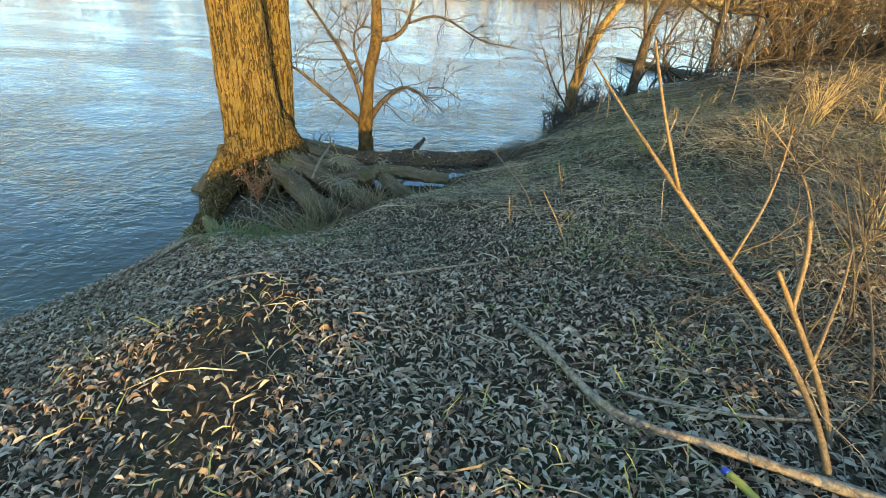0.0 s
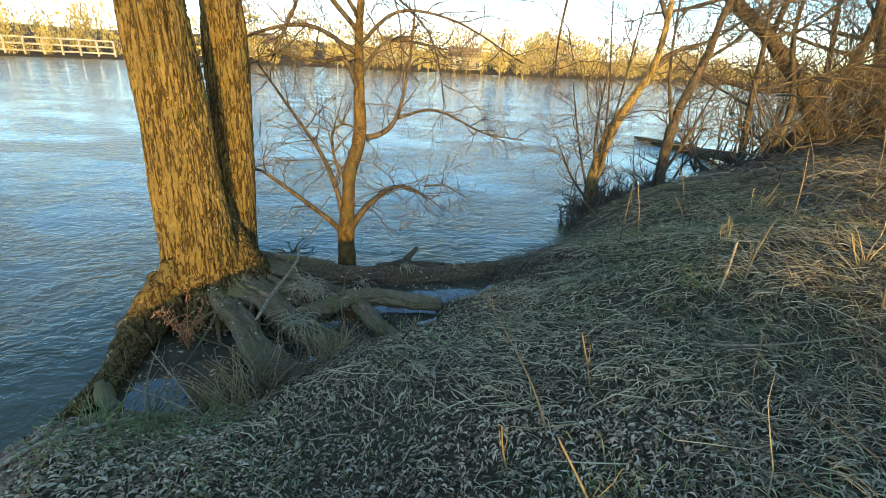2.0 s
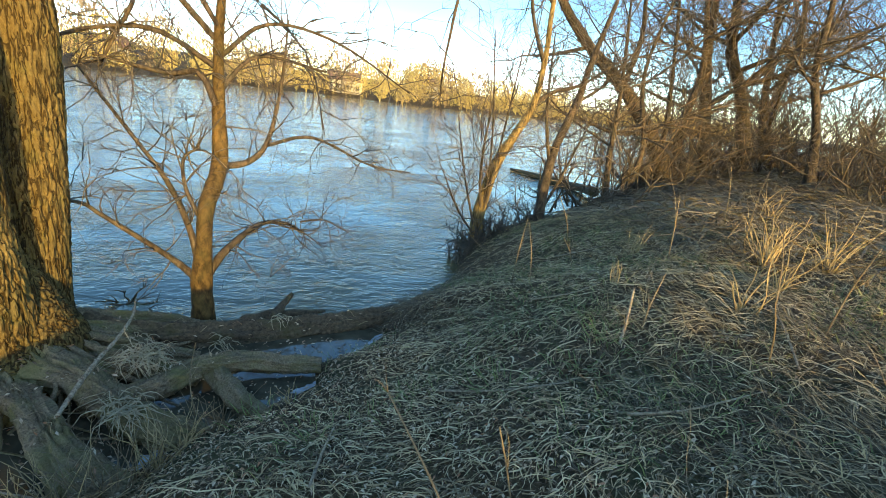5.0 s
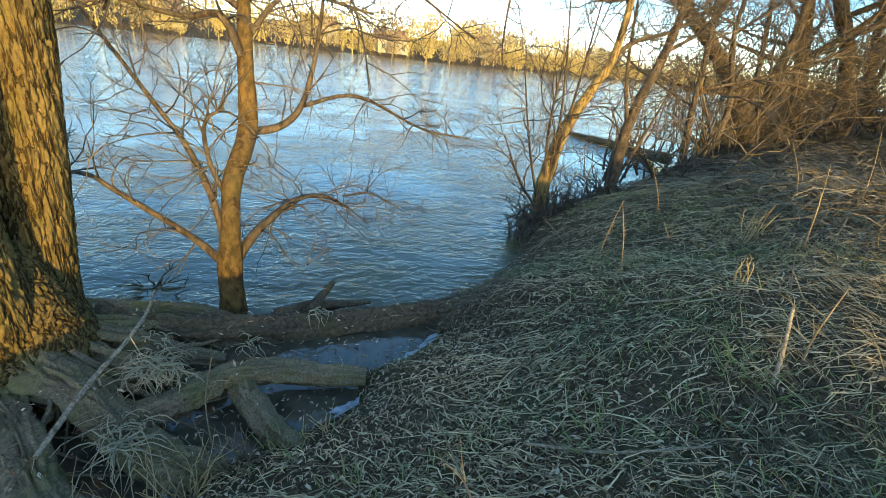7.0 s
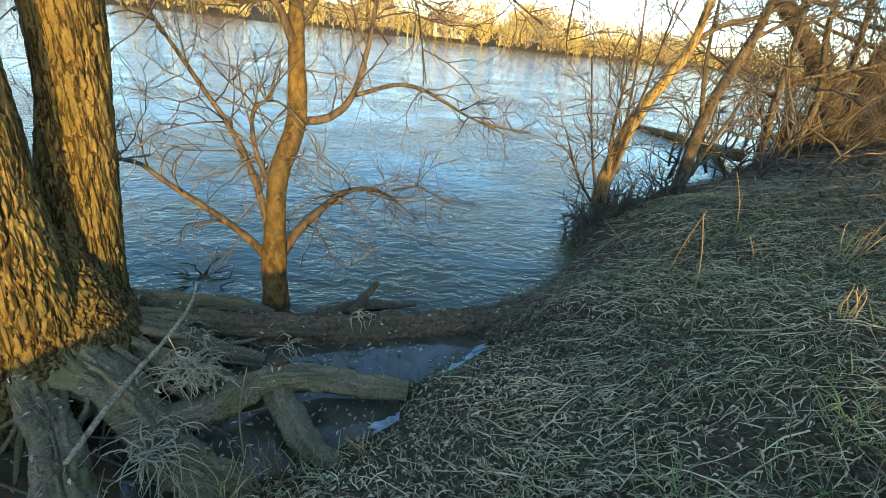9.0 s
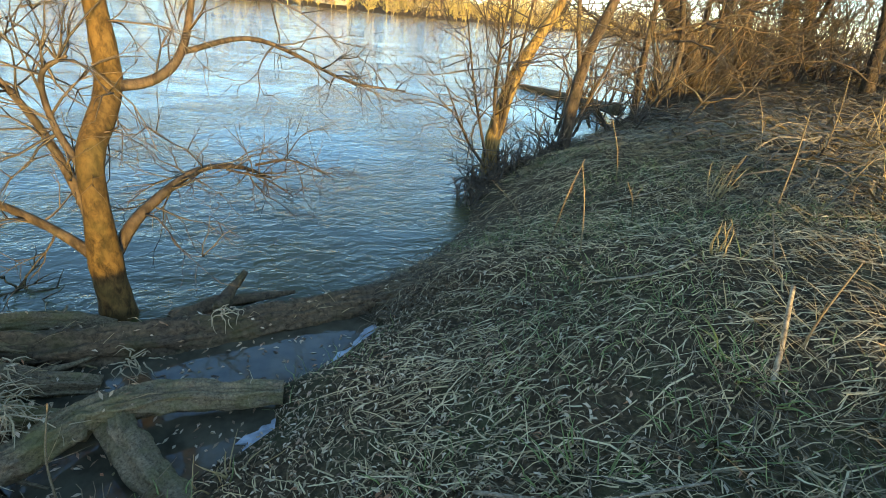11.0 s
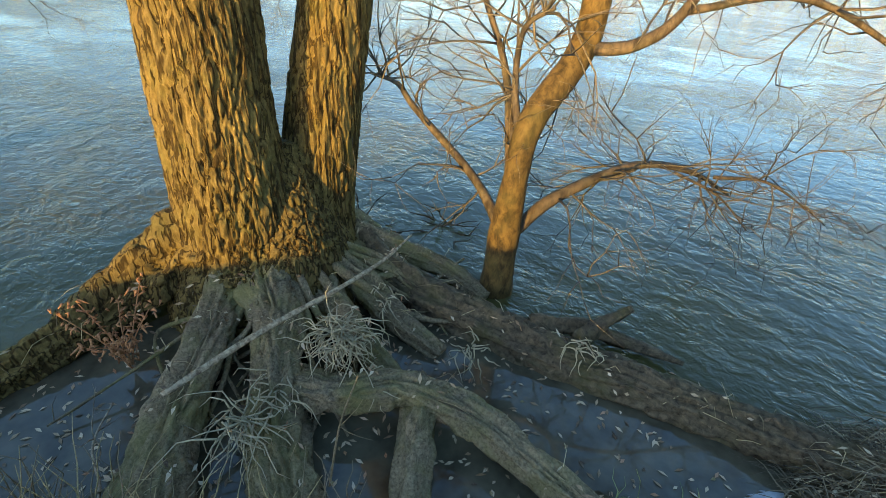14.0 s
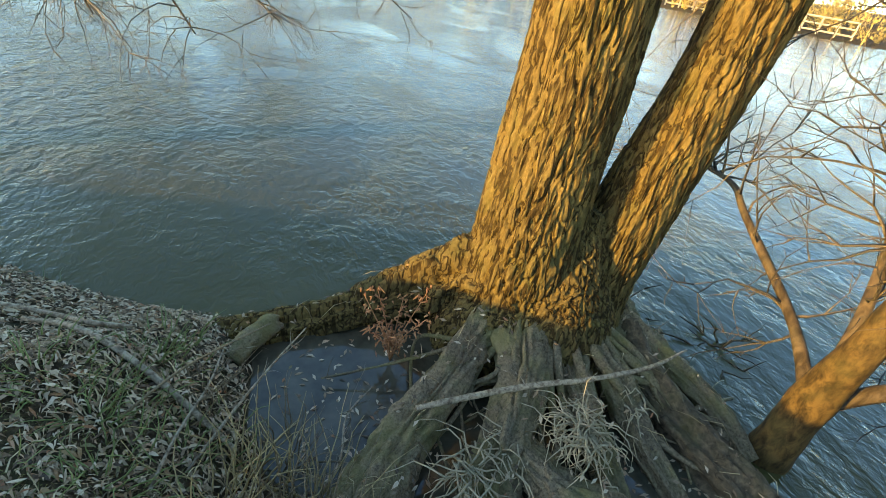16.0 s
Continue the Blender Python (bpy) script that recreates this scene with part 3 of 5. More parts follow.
RIGHT_TREES = [
    ([(12.3, 15.5, 0.6, 0.22), (11.6, 15.5, 2.64, 0.17), (11.37, 15.5, 4.3, 0.14), (11.0, 15.5, 6.0, 0.09), (10.6, 15.5, 8.5, 0.04)], M_GREYBARK),
    ([(13.9, 15.5, 0.7, 0.30), (13.05, 15.5, 3.1, 0.22), (12.14, 15.5, 4.7, 0.18), (11.6, 15.5, 5.9, 0.14), (11.2, 15.5, 8.6, 0.06)], M_GREYBARK),
    ([(13.3, 12.5, 0.7, 0.16), (12.8, 12.5, 2.6, 0.12), (12.4, 12.5, 4.0, 0.10), (11.9, 12.5, 5.4, 0.07), (11.5, 12.5, 8.0, 0.03)], M_GREYBARK),
    ([(16.7, 17.0, 0.8, 0.26), (15.8, 17.0, 2.1, 0.22), (15.0, 17.0, 4.0, 0.16), (14.6, 17.2, 8.0, 0.06)], M_GREYBARK),
    ([(10.6, 14.8, 0.5, 0.15), (10.4, 14.8, 2.2, 0.12), (10.2, 14.8, 4.2, 0.09), (9.7, 14.8, 7.0, 0.04)], M_GREYBARK),
    ([(6.6, 11.9, 0.2, 0.09), (6.4, 11.9, 1.4, 0.07), (6.6, 12, 3.0, 0.05), (6.2, 12, 5.0, 0.02)], M_GREYBARK),
    ([(7.5, 12.6, 0.3, 0.09), (7.7, 12.6, 1.6, 0.07), (7.4, 12.7, 3.4, 0.05), (7.6, 12.7, 5.6, 0.02)], M_GREYBARK),
    ([(18.5, 19.5, 0.8, 0.25), (18.1, 19.5, 3.0, 0.2), (18.4, 19.5, 6.0, 0.12), (18.0, 19.5, 9.5, 0.05)], M_GREYBARK),
    ([(15.5, 12.0, 0.8, 0.14), (15.3, 12.0, 2.5, 0.11), (15.6, 12.0, 5.0, 0.07), (15.2, 12.0, 7.5, 0.03)], M_SPLIT),
]
for k, (trunk, bark) in enumerate(RIGHT_TREES):
    rng = random.Random(60 + k)
    trunk = [(x + rng.gauss(0, 0.14) * (i > 0), y, z, w * rng.uniform(0.75, 1.15)) for i, (x, y, z, w) in enumerate(trunk)]
    limbs = []
    for j in range(9):
        a, b = trunk[1 + j % 3], trunk[min(2 + j % 3, len(trunk) - 1)]
        t = rng.random()
        p = [a[i] + (b[i] - a[i]) * t for i in range(4)]
        w = rng.uniform(0, 2 * math.pi)
        q, rise = rng.uniform(0.9, 1.7), rng.uniform(0.2, 1.3)
        limbs.append([(p[0], p[1], p[2], p[3] * 0.5), (p[0] + q * math.cos(w), p[1] + q * math.sin(w), p[2] + rise, p[3] * 0.35),
                      (p[0] + 1.9 * q * math.cos(w), p[1] + 1.9 * q * math.sin(w), p[2] + rise * 2.4, p[3] * 0.15)])
    bare_tree("bank_tree", "bare riverbank tree with tangled winter branches", trunk, limbs, bark, M_REDTWIG, 80 + k, 18, 1.4, 0.020, 2, 0.0, 12, 6, 0.2, 5, 3, group="bare trees on the bank")


def thicket(seed, x, y, stems, tall, lean=0.35, mat=None, label="dense russet thicket of bare bramble shoots", wide=0.55, thick=0.019):
    rng = random.Random(seed)
    bush = thing("thicket", label, "bush", "thickets on the bank")
    z, fine = ground_at(x, y), Buf()
    for _ in range(int(stems * 1.6)):
        px, py = x + rng.gauss(0, wide), y + rng.gauss(0, wide)
        way = (rng.gauss(0, lean), rng.gauss(0, lean), 1)
        stem = Buf()
        grow(stem, rng, (px, py, z - 0.1), way, tall * rng.uniform(0.5, 1.1), thick * rng.uniform(0.7, 1.4), 2, 0.0, 0.95, 3, 0.24, fine)
        part("stem", stem, mat or M_REDTWIG, bush)
    tagged(part("twig_mass", fine, mat or M_REDTWIG, bush), kind="stuff")


for k, (x, y, n, tall) in enumerate([(8.2, 13.3, 16, 2.6), (9.2, 14.4, 18, 3.0), (10.8, 15.4, 18, 3.2), (11.8, 14.6, 12, 2.4), (13.0, 16.3, 18, 3.2), (14.6, 15.6, 14, 3.0),
                                     (15.5, 14.2, 14, 2.6), (16.8, 16.0, 16, 3.4), (14.6, 11.3, 14, 2.2), (16.0, 10.4, 14, 2.6), (18.5, 14.5, 16, 3.4), (19.5, 17.5, 14, 3.6),
                                     (12.2, 9.6, 12, 1.6), (14.0, 8.6, 12, 1.8), (6.0, 11.4, 9, 1.8), (5.0, 10.3, 7, 1.4), (21.0, 21.0, 14, 4.0), (17.5, 8.0, 12, 2.4), (22.0, 13.0, 14, 3.4), (19.5, 23.5, 16, 5.0), (24.0, 26.5, 16, 5.5), (26.0, 20.5, 16, 5.5), (23.5, 17.0, 16, 4.6), (28.5, 30.0, 14, 6.0), (30.0, 24.0, 14, 6.0), (27.0, 14.5, 14, 5.0)]):
    thicket(200 + k, x, y, int(n * 1.1), tall * 1.05, 0.42, thick=0.026)
for k, (x, y, n, tall) in enumerate([(2.45, 8.55, 16, 0.55), (2.3, 8.35, 14, 0.4), (2.75, 8.8, 12, 0.6), (3.75, 9.3, 12, 0.7), (3.2, 9.1, 10, 0.5), (2.1, 7.9, 10, 0.3)]):
    thicket(240 + k, x, y, n, tall, 0.6, M_TWIG, "dark brush of dead shoots round the tree foot", 0.12)


# ---- fallen wood ----
log = thing("fallen_log", "dark wet fallen log between willow and bank", "log")
part("trunk", limb(Buf(), [(-1.75, 5.60, 0.14, 0.14), (-1.27, 5.58, 0.07, 0.12), (-0.75, 5.64, 0.04, 0.115), (-0.12, 5.80, 0.03, 0.11), (0.35, 5.92, 0.04, 0.105), (0.75, 5.98, 0.08, 0.095), (1.05, 6.03, 0.13, 0.075)], 60, 24, 0.30, 9, True), M_LOG, log)
part("branch_stub", limb(Buf(), [(-0.25, 5.85, 0.12, 0.05), (-0.20, 6.02, 0.16, 0.04), (-0.12, 6.14, 0.24, 0.02)], 12, 6, 0.4, 20, True), M_LOG, log)
part("branch_stub", limb(Buf(), [(-0.5, 5.78, 0.10, 0.05), (-0.3, 6.0, 0.07, 0.045), (0.0, 6.12, 0.05, 0.03), (0.2, 6.16, 0.05, 0.015)], 12, 6, 0.4, 20, True), M_LOG, log)
branch = thing("fallen_branch", "mossy grey-green fallen limb across the pool", "log")
part("limb", limb(Buf(), [(-1.25, 4.72, 0.05, 0.07), (-1.0, 4.70, 0.13, 0.08), (-0.80, 4.77, 0.17, 0.085), (-0.62, 4.98, 0.17, 0.08), (-0.33, 5.08, 0.14, 0.075), (0.0, 5.10, 0.10, 0.068), (0.2, 5.10, 0.09, 0.055)], 54, 20, 0.30, 10, True), M_ROOT, branch)
part("branch_stub", limb(Buf(), [(-0.56, 5.02, 0.13, 0.07), (-0.42, 4.84, 0.09, 0.075), (-0.26, 4.66, 0.06, 0.075), (-0.10, 4.52, 0.06, 0.05)], 36, 12, 0.32, 14, True), M_ROOT, branch)
solo("wood_chunk", limb(Buf(), [(-1.96, 3.70, 0.10, 0.05), (-1.86, 3.60, 0.11, 0.055), (-1.74, 3.50, 0.08, 0.05)], 14, 7, 0.4, 16, True), M_ROOT, "broken grey wood chunk beside the long root", "wood")
for k, (x, y) in enumerate([(-1.62, 6.35), (-1.95, 5.95)]):
    snag, rng = Buf(), random.Random(500 + k)
    for _ in range(9):
        grow(snag, rng, (x + rng.gauss(0, 0.05), y + rng.gauss(0, 0.05), -0.04), (rng.gauss(0, 0.8), rng.gauss(0, 0.8), 0.45), 0.26, 0.012, 1, 0.05, 0.8, 2)
    solo("drift_snag", snag, M_LOG, "small dark snag of driftwood in the water", "driftwood", "drift snags")
solo("driftwood_log", limb(Buf(), [(7.3, 13.6, 0.25, 0.14), (7.5, 15.0, 0.12, 0.12), (7.1, 16.6, 0.08, 0.10), (6.5, 18.3, 0.06, 0.05)], 12, 8, 0.25, 6),
     M_LOG, "dark drift log lying in the river", "log")
solo("broken_stump", limb(Buf(), [(8.8, 13.7, 0.2, 0.25), (8.9, 13.75, 0.7, 0.22), (8.95, 13.8, 1.0, 0.17), (9.05, 13.8, 1.12, 0.08)], 14, 6, 0.4, 5),
     M_GREYBARK, "dark broken stump on the bank edge", "stump")
solo("bare_stick", limb(Buf(), [(-1.14, 4.24, 0.34, 0.011), (-1.16, 4.49, 0.35, 0.014), (-1.17, 4.77, 0.36, 0.013), (-1.16, 5.01, 0.37, 0.012), (-1.20, 5.38, 0.36, 0.010), (-1.29, 5.68, 0.35, 0.006)], 8, 8, 0.25, 25),
     M_DRYSTICK, "grey weathered stick lying across the willow roots", "stick", "loose sticks")


# ---- loose growth on the ground, strewn with numpy ----
def strips(name, mat, px, py, head, length, width, lift, bow, seed, segs=4, rise=None, sink=0.0, leaf=False):
    """Many thin bent blades. rise: None lies on the ground; else how steeply each one stands (0 flat, 1 upright)."""
    r = np.random.RandomState(seed)
    n = len(px)
    s = np.linspace(0, 1, segs + 1)[None, :]
    dx, dy = np.cos(head)[:, None], np.sin(head)[:, None]
    run = length[:, None] * s
    side = bow[:, None] * np.sin(s * math.pi) * length[:, None] + (r.normal(0, 0.05, n)[:, None] * np.sin(s * 2 * math.pi)) * length[:, None]
    if rise is None:
        x, y = px[:, None] + dx * run - dy * side, py[:, None] + dy * run + dx * side
        z = height(x.ravel(), y.ravel()).reshape(x.shape) + lift[:, None] * (0.3 + np.sin(s * math.pi * r.uniform(0.6, 1.2, n)[:, None])) - sink
    else:
        tilt = rise[:, None] * math.pi / 2 * (1 - 0.5 * s ** 2 * lift[:, None])
        step = length[:, None] / segs
        out = np.concatenate([np.zeros((n, 1)), np.cumsum(np.cos(tilt[:, 1:]) * step, 1)], 1)
        up = np.concatenate([np.zeros((n, 1)), np.cumsum(np.sin(tilt[:, 1:]) * step, 1)], 1)
        x, y = px[:, None] + dx * out - dy * side, py[:, None] + dy * out + dx * side
        z = height(px, py)[:, None] + up - 0.01 - sink
    wide = width[:, None] * 0.5 * ((0.08 + np.sin(np.clip(s * 1.02, 0, 1) * math.pi) ** 0.8) if leaf else (1 - 0.75 * s ** 1.5))
    twist = r.uniform(-0.9, 0.9, n)[:, None]
    wx, wy, wz = -dy * wide * np.cos(twist), dx * wide * np.cos(twist), wide * np.sin(twist)
    if rise is not None:
        a = r.uniform(0, 6.28, n)[:, None]
        wx, wy, wz = np.cos(a) * wide, np.sin(a) * wide, wide * 0
    v = np.stack([np.stack([x - wx, y - wy, z - wz], -1), np.stack([x + wx, y + wy, z + wz], -1)], 2).reshape(-1, 3)
    base = (np.arange(n) * (segs + 1) * 2)[:, None, None]
    k = (np.arange(segs) * 2)[None, :, None]
    f = (base + k + np.array([0, 1, 3, 2])[None, None, :]).reshape(-1, 4)
    me = bpy.data.meshes.new(name)
    me.from_pydata(v.tolist(), [], f.tolist())
    me.materials.append(mat)
    me.polygons.foreach_set("use_smooth", [True] * len(me.polygons))
    return new(name, me)


def strewn(n, seed, x0, x1, y0, y1, keep=None):
    r = np.random.RandomState(seed)
    x, y = r.uniform(x0, x1, n), r.uniform(y0, y1, n)
    ok = height(x, y) > 0.03
    if keep is not None:
        ok &= r.uniform(0, 1, n) < keep(x, y)
    return x[ok], y[ok], r


def patchy(x, y, f=1.0, o=0.0):
    return 0.5 + 0.5 * np.sin(x * 2.3 * f + 1.7 * np.sin(y * 1.9 * f + o) + o) * np.sin(y * 2.7 * f + 1.1 * np.sin(x * 1.4 * f + o))


# fallen leaves, thickest where the walk begins and on the bank edge by the willow
x, y, r = strewn(400000, 1, -3.6, 4.2, -2.2, 7.5, lambda x, y: np.clip(1.0 + (y - 0.2) * 0.55, 0, 1) * np.clip(np.hypot((x + 0.72) / 0.30, (y - 1.35) / 0.85) - 0.35, 0.12, 1) * np.where(y < 3.0, 1.0, 0.4 + 0.6 * (x < -0.8)) * np.clip(1.1 - (x - 0.8) * 0.7, 0.15, 1) * (0.6 + 0.4 * patchy(x, y)))
n = len(x)
size = r.uniform(0.016, 0.050, n) * np.where((y > 2.0) & (x > -0.8), 0.8, 1.0)
tagged(strips("leaf_litter", M_LEAF, x, y, r.uniform(0, 6.28, n), size, size * r.uniform(0.13, 0.38, n), r.uniform(0.002, 0.02, n), r.normal(0, 0.07, n), 2, 3, leaf=True),
       "brown and frost-grey fallen willow leaves strewn on the bank", "leaf litter", kind="stuff")

# dead grass pressed flat, combed across the slope
x, y, r = strewn(175000, 3, -3.6, 8.0, -3.0, 11.0, lambda x, y: np.where((y > 3.0) | (x > 1.3), 1.0, 0.16) * np.clip(1.5 - np.hypot(x - 1, y - 4) * 0.11, 0.3, 1) * (0.4 + 0.6 * patchy(x, y, 1.3, 1)) * np.clip(along(SHORE, x, y)[0] * 1.6, 0.12, 1) * np.where(x < -0.8, 0.22, 1.0))
n = len(x)
head = np.where(r.uniform(0, 1, n) < 0.55, 2.9 + 0.9 * np.sin(x * 2.1 + 1.4 * np.sin(y * 1.6)) * np.sin(y * 2.3 + 0.7) + r.normal(0, 0.28, n), r.uniform(0, 6.28, n))
tagged(strips("flattened_grass", M_STRAW, x, y, head, r.uniform(0.035, 0.15, n) * np.where(r.uniform(0, 1, n) < 0.15, 2.6, 1.0), r.uniform(0.0035, 0.0085, n), r.uniform(0.004, 0.035, n), r.normal(0, 0.12, n), 4, 3),
       "flattened grey-tan dead grass covering the slope", "dead grass", kind="stuff")

x, y, r = strewn(26000, 21, 4.0, 22.0, 5.0, 20.0, lambda x, y: 0.5 + 0.5 * patchy(x, y, 0.5, 1))
n = len(x)
tagged(strips("distant_flattened_grass", M_DULLSTRAW, x, y, np.where(r.uniform(0, 1, n) < 0.6, r.normal(2.9, 0.5, n), r.uniform(0, 6.28, n)), r.uniform(0.25, 0.8, n), r.uniform(0.008, 0.026, n), r.uniform(0.02, 0.16, n), r.normal(0, 0.09, n), 22, 3),
       "flattened dead grass under the bank trees", "dead grass", kind="stuff")

# short live grass in patches
x, y, r = strewn(105000, 5, -3.2, 7.0, -1.5, 9.0, lambda x, y: np.clip(patchy(x, y, 0.9, 2.4) * 1.9 - 0.8, 0, 1) * np.where(((y < 2.6) & (x < 0.4)) | (x < -0.8), 0.2, 1.0) * np.clip(1.4 - np.hypot(x - 1, y - 4) * 0.12, 0.2, 1))
n = len(x)
tagged(strips("green_grass", M_GREEN, x, y, r.uniform(0, 6.28, n), r.uniform(0.05, 0.13, n), r.uniform(0.004, 0.008, n), r.uniform(0.4, 1.4, n), r.normal(0, 0.1, n), 6, 3, r.uniform(0.2, 0.8, n)),
       "short green grass growing through the litter", "grass", kind="stuff")

# tall dry grass over the higher ground
x, y, r = strewn(24000, 7, 1.7, 13.0, -3.0, 13.0, lambda x, y: np.clip((x - 1.5 - 0.12 * y) * 0.5, 0, 1) * np.clip(patchy(x, y, 0.6, 0.7) * 1.8 - 0.55, 0.04, 1))
n = len(x)
tagged(strips("tall_dry_grass", M_GOLDSTRAW, x, y, r.normal(2.6, 1.1, n), r.uniform(0.12, 0.5, n), r.uniform(0.005, 0.011, n), r.uniform(0.2, 1.6, n), r.normal(0, 0.1, n), 8, 4, np.clip(r.normal(0.22, 0.2, n), 0.03, 0.95)),
       "tall dry golden grass on the higher bank", "dead grass", kind="stuff")

# tangled brown grass round the cut-back shrub
x, y, r = strewn(12000, 35, 0.7, 4.2, -0.6, 4.2, lambda x, y: np.clip((x - 0.75 - 0.1 * y) * 1.2, 0, 1) * (0.35 + 0.65 * patchy(x, y, 1.1, 0.4)))
n = len(x)
tagged(strips("tangled_grass", M_DULLSTRAW, x, y, r.normal(2.6, 1.4, n), r.uniform(0.12, 0.45, n), r.uniform(0.003, 0.007, n), r.uniform(0.4, 1.8, n), r.normal(0, 0.14, n), 36, 4, np.clip(r.normal(0.25, 0.2, n), 0.02, 0.9)),
       "tangled dull brown dead grass round the shrub", "dead grass", kind="stuff")

# fallen stalks; their brighter gold, clustered here, paints patches of low sun
SUN_PATCHES = ((3.05, 4.9, 0.45), (4.3, 7.3, 0.7), (4.9, 6.3, 0.6), (3.5, 5.9, 0.45), (2.6, 4.25, 0.35), (5.6, 8.4, 0.8), (3.2, 3.2, 0.5), (2.2, 2.6, 0.45), (4.2, 4.6, 0.6))
x, y, r = strewn(15000, 31, 1.5, 8.0, 1.0, 10.0, lambda x, y: np.clip(sum(np.exp(-((x - cx) ** 2 + (y - cy) ** 2) / (2 * w * w)) for cx, cy, w in SUN_PATCHES) * 0.75, 0.02, 1))
n = len(x)
tagged(strips("fallen_stalks", M_SUNGOLD, x, y, r.normal(2.0, 0.7, n), r.uniform(0.08, 0.24, n) * np.where(r.uniform(0, 1, n) < 0.06, 2.4, 1.0), r.uniform(0.004, 0.009, n), r.uniform(0.3, 1.4, n), r.normal(0, 0.07, n), 32, 4, np.clip(r.normal(0.24, 0.12, n), 0.04, 0.6)),
       "fallen stalks with sunlit patches coloured brighter gold on the higher bank", "dead grass", kind="stuff")

# cushions of moss on the bank edge and thinly down the slope
MOSS = ((-1.3, 3.12, 0.2), (-1.45, 2.9, 0.16), (-1.0, 3.2, 0.18), (-1.62, 3.25, 0.12), (-1.15, 2.8, 0.2), (0.1, 3.6, 0.3), (0.5, 2.6, 0.35), (0.0, 2.3, 0.3), (0.9, 3.6, 0.3), (-0.4, 2.9, 0.3), (-0.3, 1.5, 0.2))
x, y, r = strewn(90000, 33, -2.0, 1.6, 1.2, 4.4, lambda x, y: np.clip(sum(np.exp(-((x - cx) ** 2 + (y - cy) ** 2) / (2 * w * w)) * np.where(cx < -0.8, 1.0, 0.3) for cx, cy, w in MOSS) - 0.08, 0, 1))
n = len(x)
tagged(strips("moss", M_MOSS, x, y, r.uniform(0, 6.28, n), r.uniform(0.015, 0.045, n), r.uniform(0.003, 0.006, n), r.uniform(0.4, 1.4, n), r.normal(0, 0.1, n), 34, 2, r.uniform(0.15, 0.8, n)),
       "yellow-green moss cushions among fallen leaves", "moss", kind="stuff")

x, y, r = strewn(1600, 37, 0.5, 1.6, 5.5, 6.7, lambda x, y: np.exp(-((x - 0.95) ** 2 + (y - 6.0) ** 2) / 0.12))
n = len(x)
tagged(strips("log_end_roots", M_DULLSTRAW, x, y, r.normal(2.9, 0.6, n), r.uniform(0.1, 0.35, n), r.uniform(0.003, 0.008, n), r.uniform(0.02, 0.12, n), r.normal(0, 0.15, n), 38, 4),
       "brown stems and rootlets matted over the log end", "roots", kind="stuff")

# mats of roots and stems under the bank edge by the leaning trees
x, y, r = strewn(16000, 9, 0.6, 9.0, 5.8, 15.0, lambda x, y: np.clip(1.2 - along(SHORE, x, y)[0] * 2.4, 0, 1))
n = len(x)
tagged(strips("bank_edge_roots", M_TWIG, x, y, r.normal(2.4, 0.8, n), r.uniform(0.08, 0.30, n), r.uniform(0.003, 0.008, n), r.uniform(0.01, 0.08, n), r.normal(0, 0.2, n), 10, 4),
       "tangle of dark roots and stems along the bank edge", "roots", kind="stuff")


# ---- single plants ----
def tuft(name, label, x, y, count, tall, spread, mat, seed, z=None, group="", category="grass tuft", thick=0.003, droop=0.15, bias=(0, 0), wild=0.0):
    rng = random.Random(seed)
    z = ground_at(x, y) - 0.01 if z is None else z
    clump = thing(name, label, category, group)
    for _ in range(count):
        b = Buf()
        a, q = rng.uniform(0, 6.28), rng.uniform(0, 1)
        p = Vector((x + math.cos(a) * spread * 0.3 * q, y + math.sin(a) * spread * 0.3 * q, z))
        d = Vector((math.cos(a) * spread + bias[0] + rng.gauss(0, wild), math.sin(a) * spread + bias[1] + rng.gauss(0, wild), 1 - abs(rng.gauss(0, wild)))).normalized()
        pts, step = [p.copy()], tall * rng.uniform(0.5, 1.1) / 5
        for _ in range(5):
            p = p + d * step
            d = (d + Vector((rng.gauss(0, 0.18 + 0.35 * wild), rng.gauss(0, 0.18 + 0.35 * wild), -droop + rng.gauss(0, droop * 0.5)))).normalized()
            pts.append(p.copy())
        b.tube(pts, [thick * (1 - 0.15 * k) for k in range(6)], 3)
        part("blade", b, mat, clump)
    return clump


for k, (x, y, n, tall) in enumerate([(4.16, 5.18, 46, 0.66), (4.72, 5.05, 46, 0.66), (4.45, 5.5, 30, 0.5), (3.7, 4.6, 26, 0.5), (3.45, 6.1, 26, 0.3), (3.1, 4.3, 22, 0.42), (2.6, 5.1, 16, 0.3), (5.6, 6.6, 26, 0.5), (4.0, 3.6, 26, 0.6),
                                     (3.2, 2.9, 24, 0.6), (2.4, 2.2, 22, 0.55), (5.2, 4.2, 26, 0.6), (2.9, 1.6, 22, 0.6), (6.8, 7.8, 26, 0.5), (6.2, 5.3, 28, 0.6)]):
    tuft("dry_grass_tuft", "upright tuft of dry golden grass on the bank", x, y, int(n * 0.42), tall, 0.28, M_SUNGOLD, 300 + k, group="dry grass tufts", droop=0.04, thick=0.0065, wild=0.12)
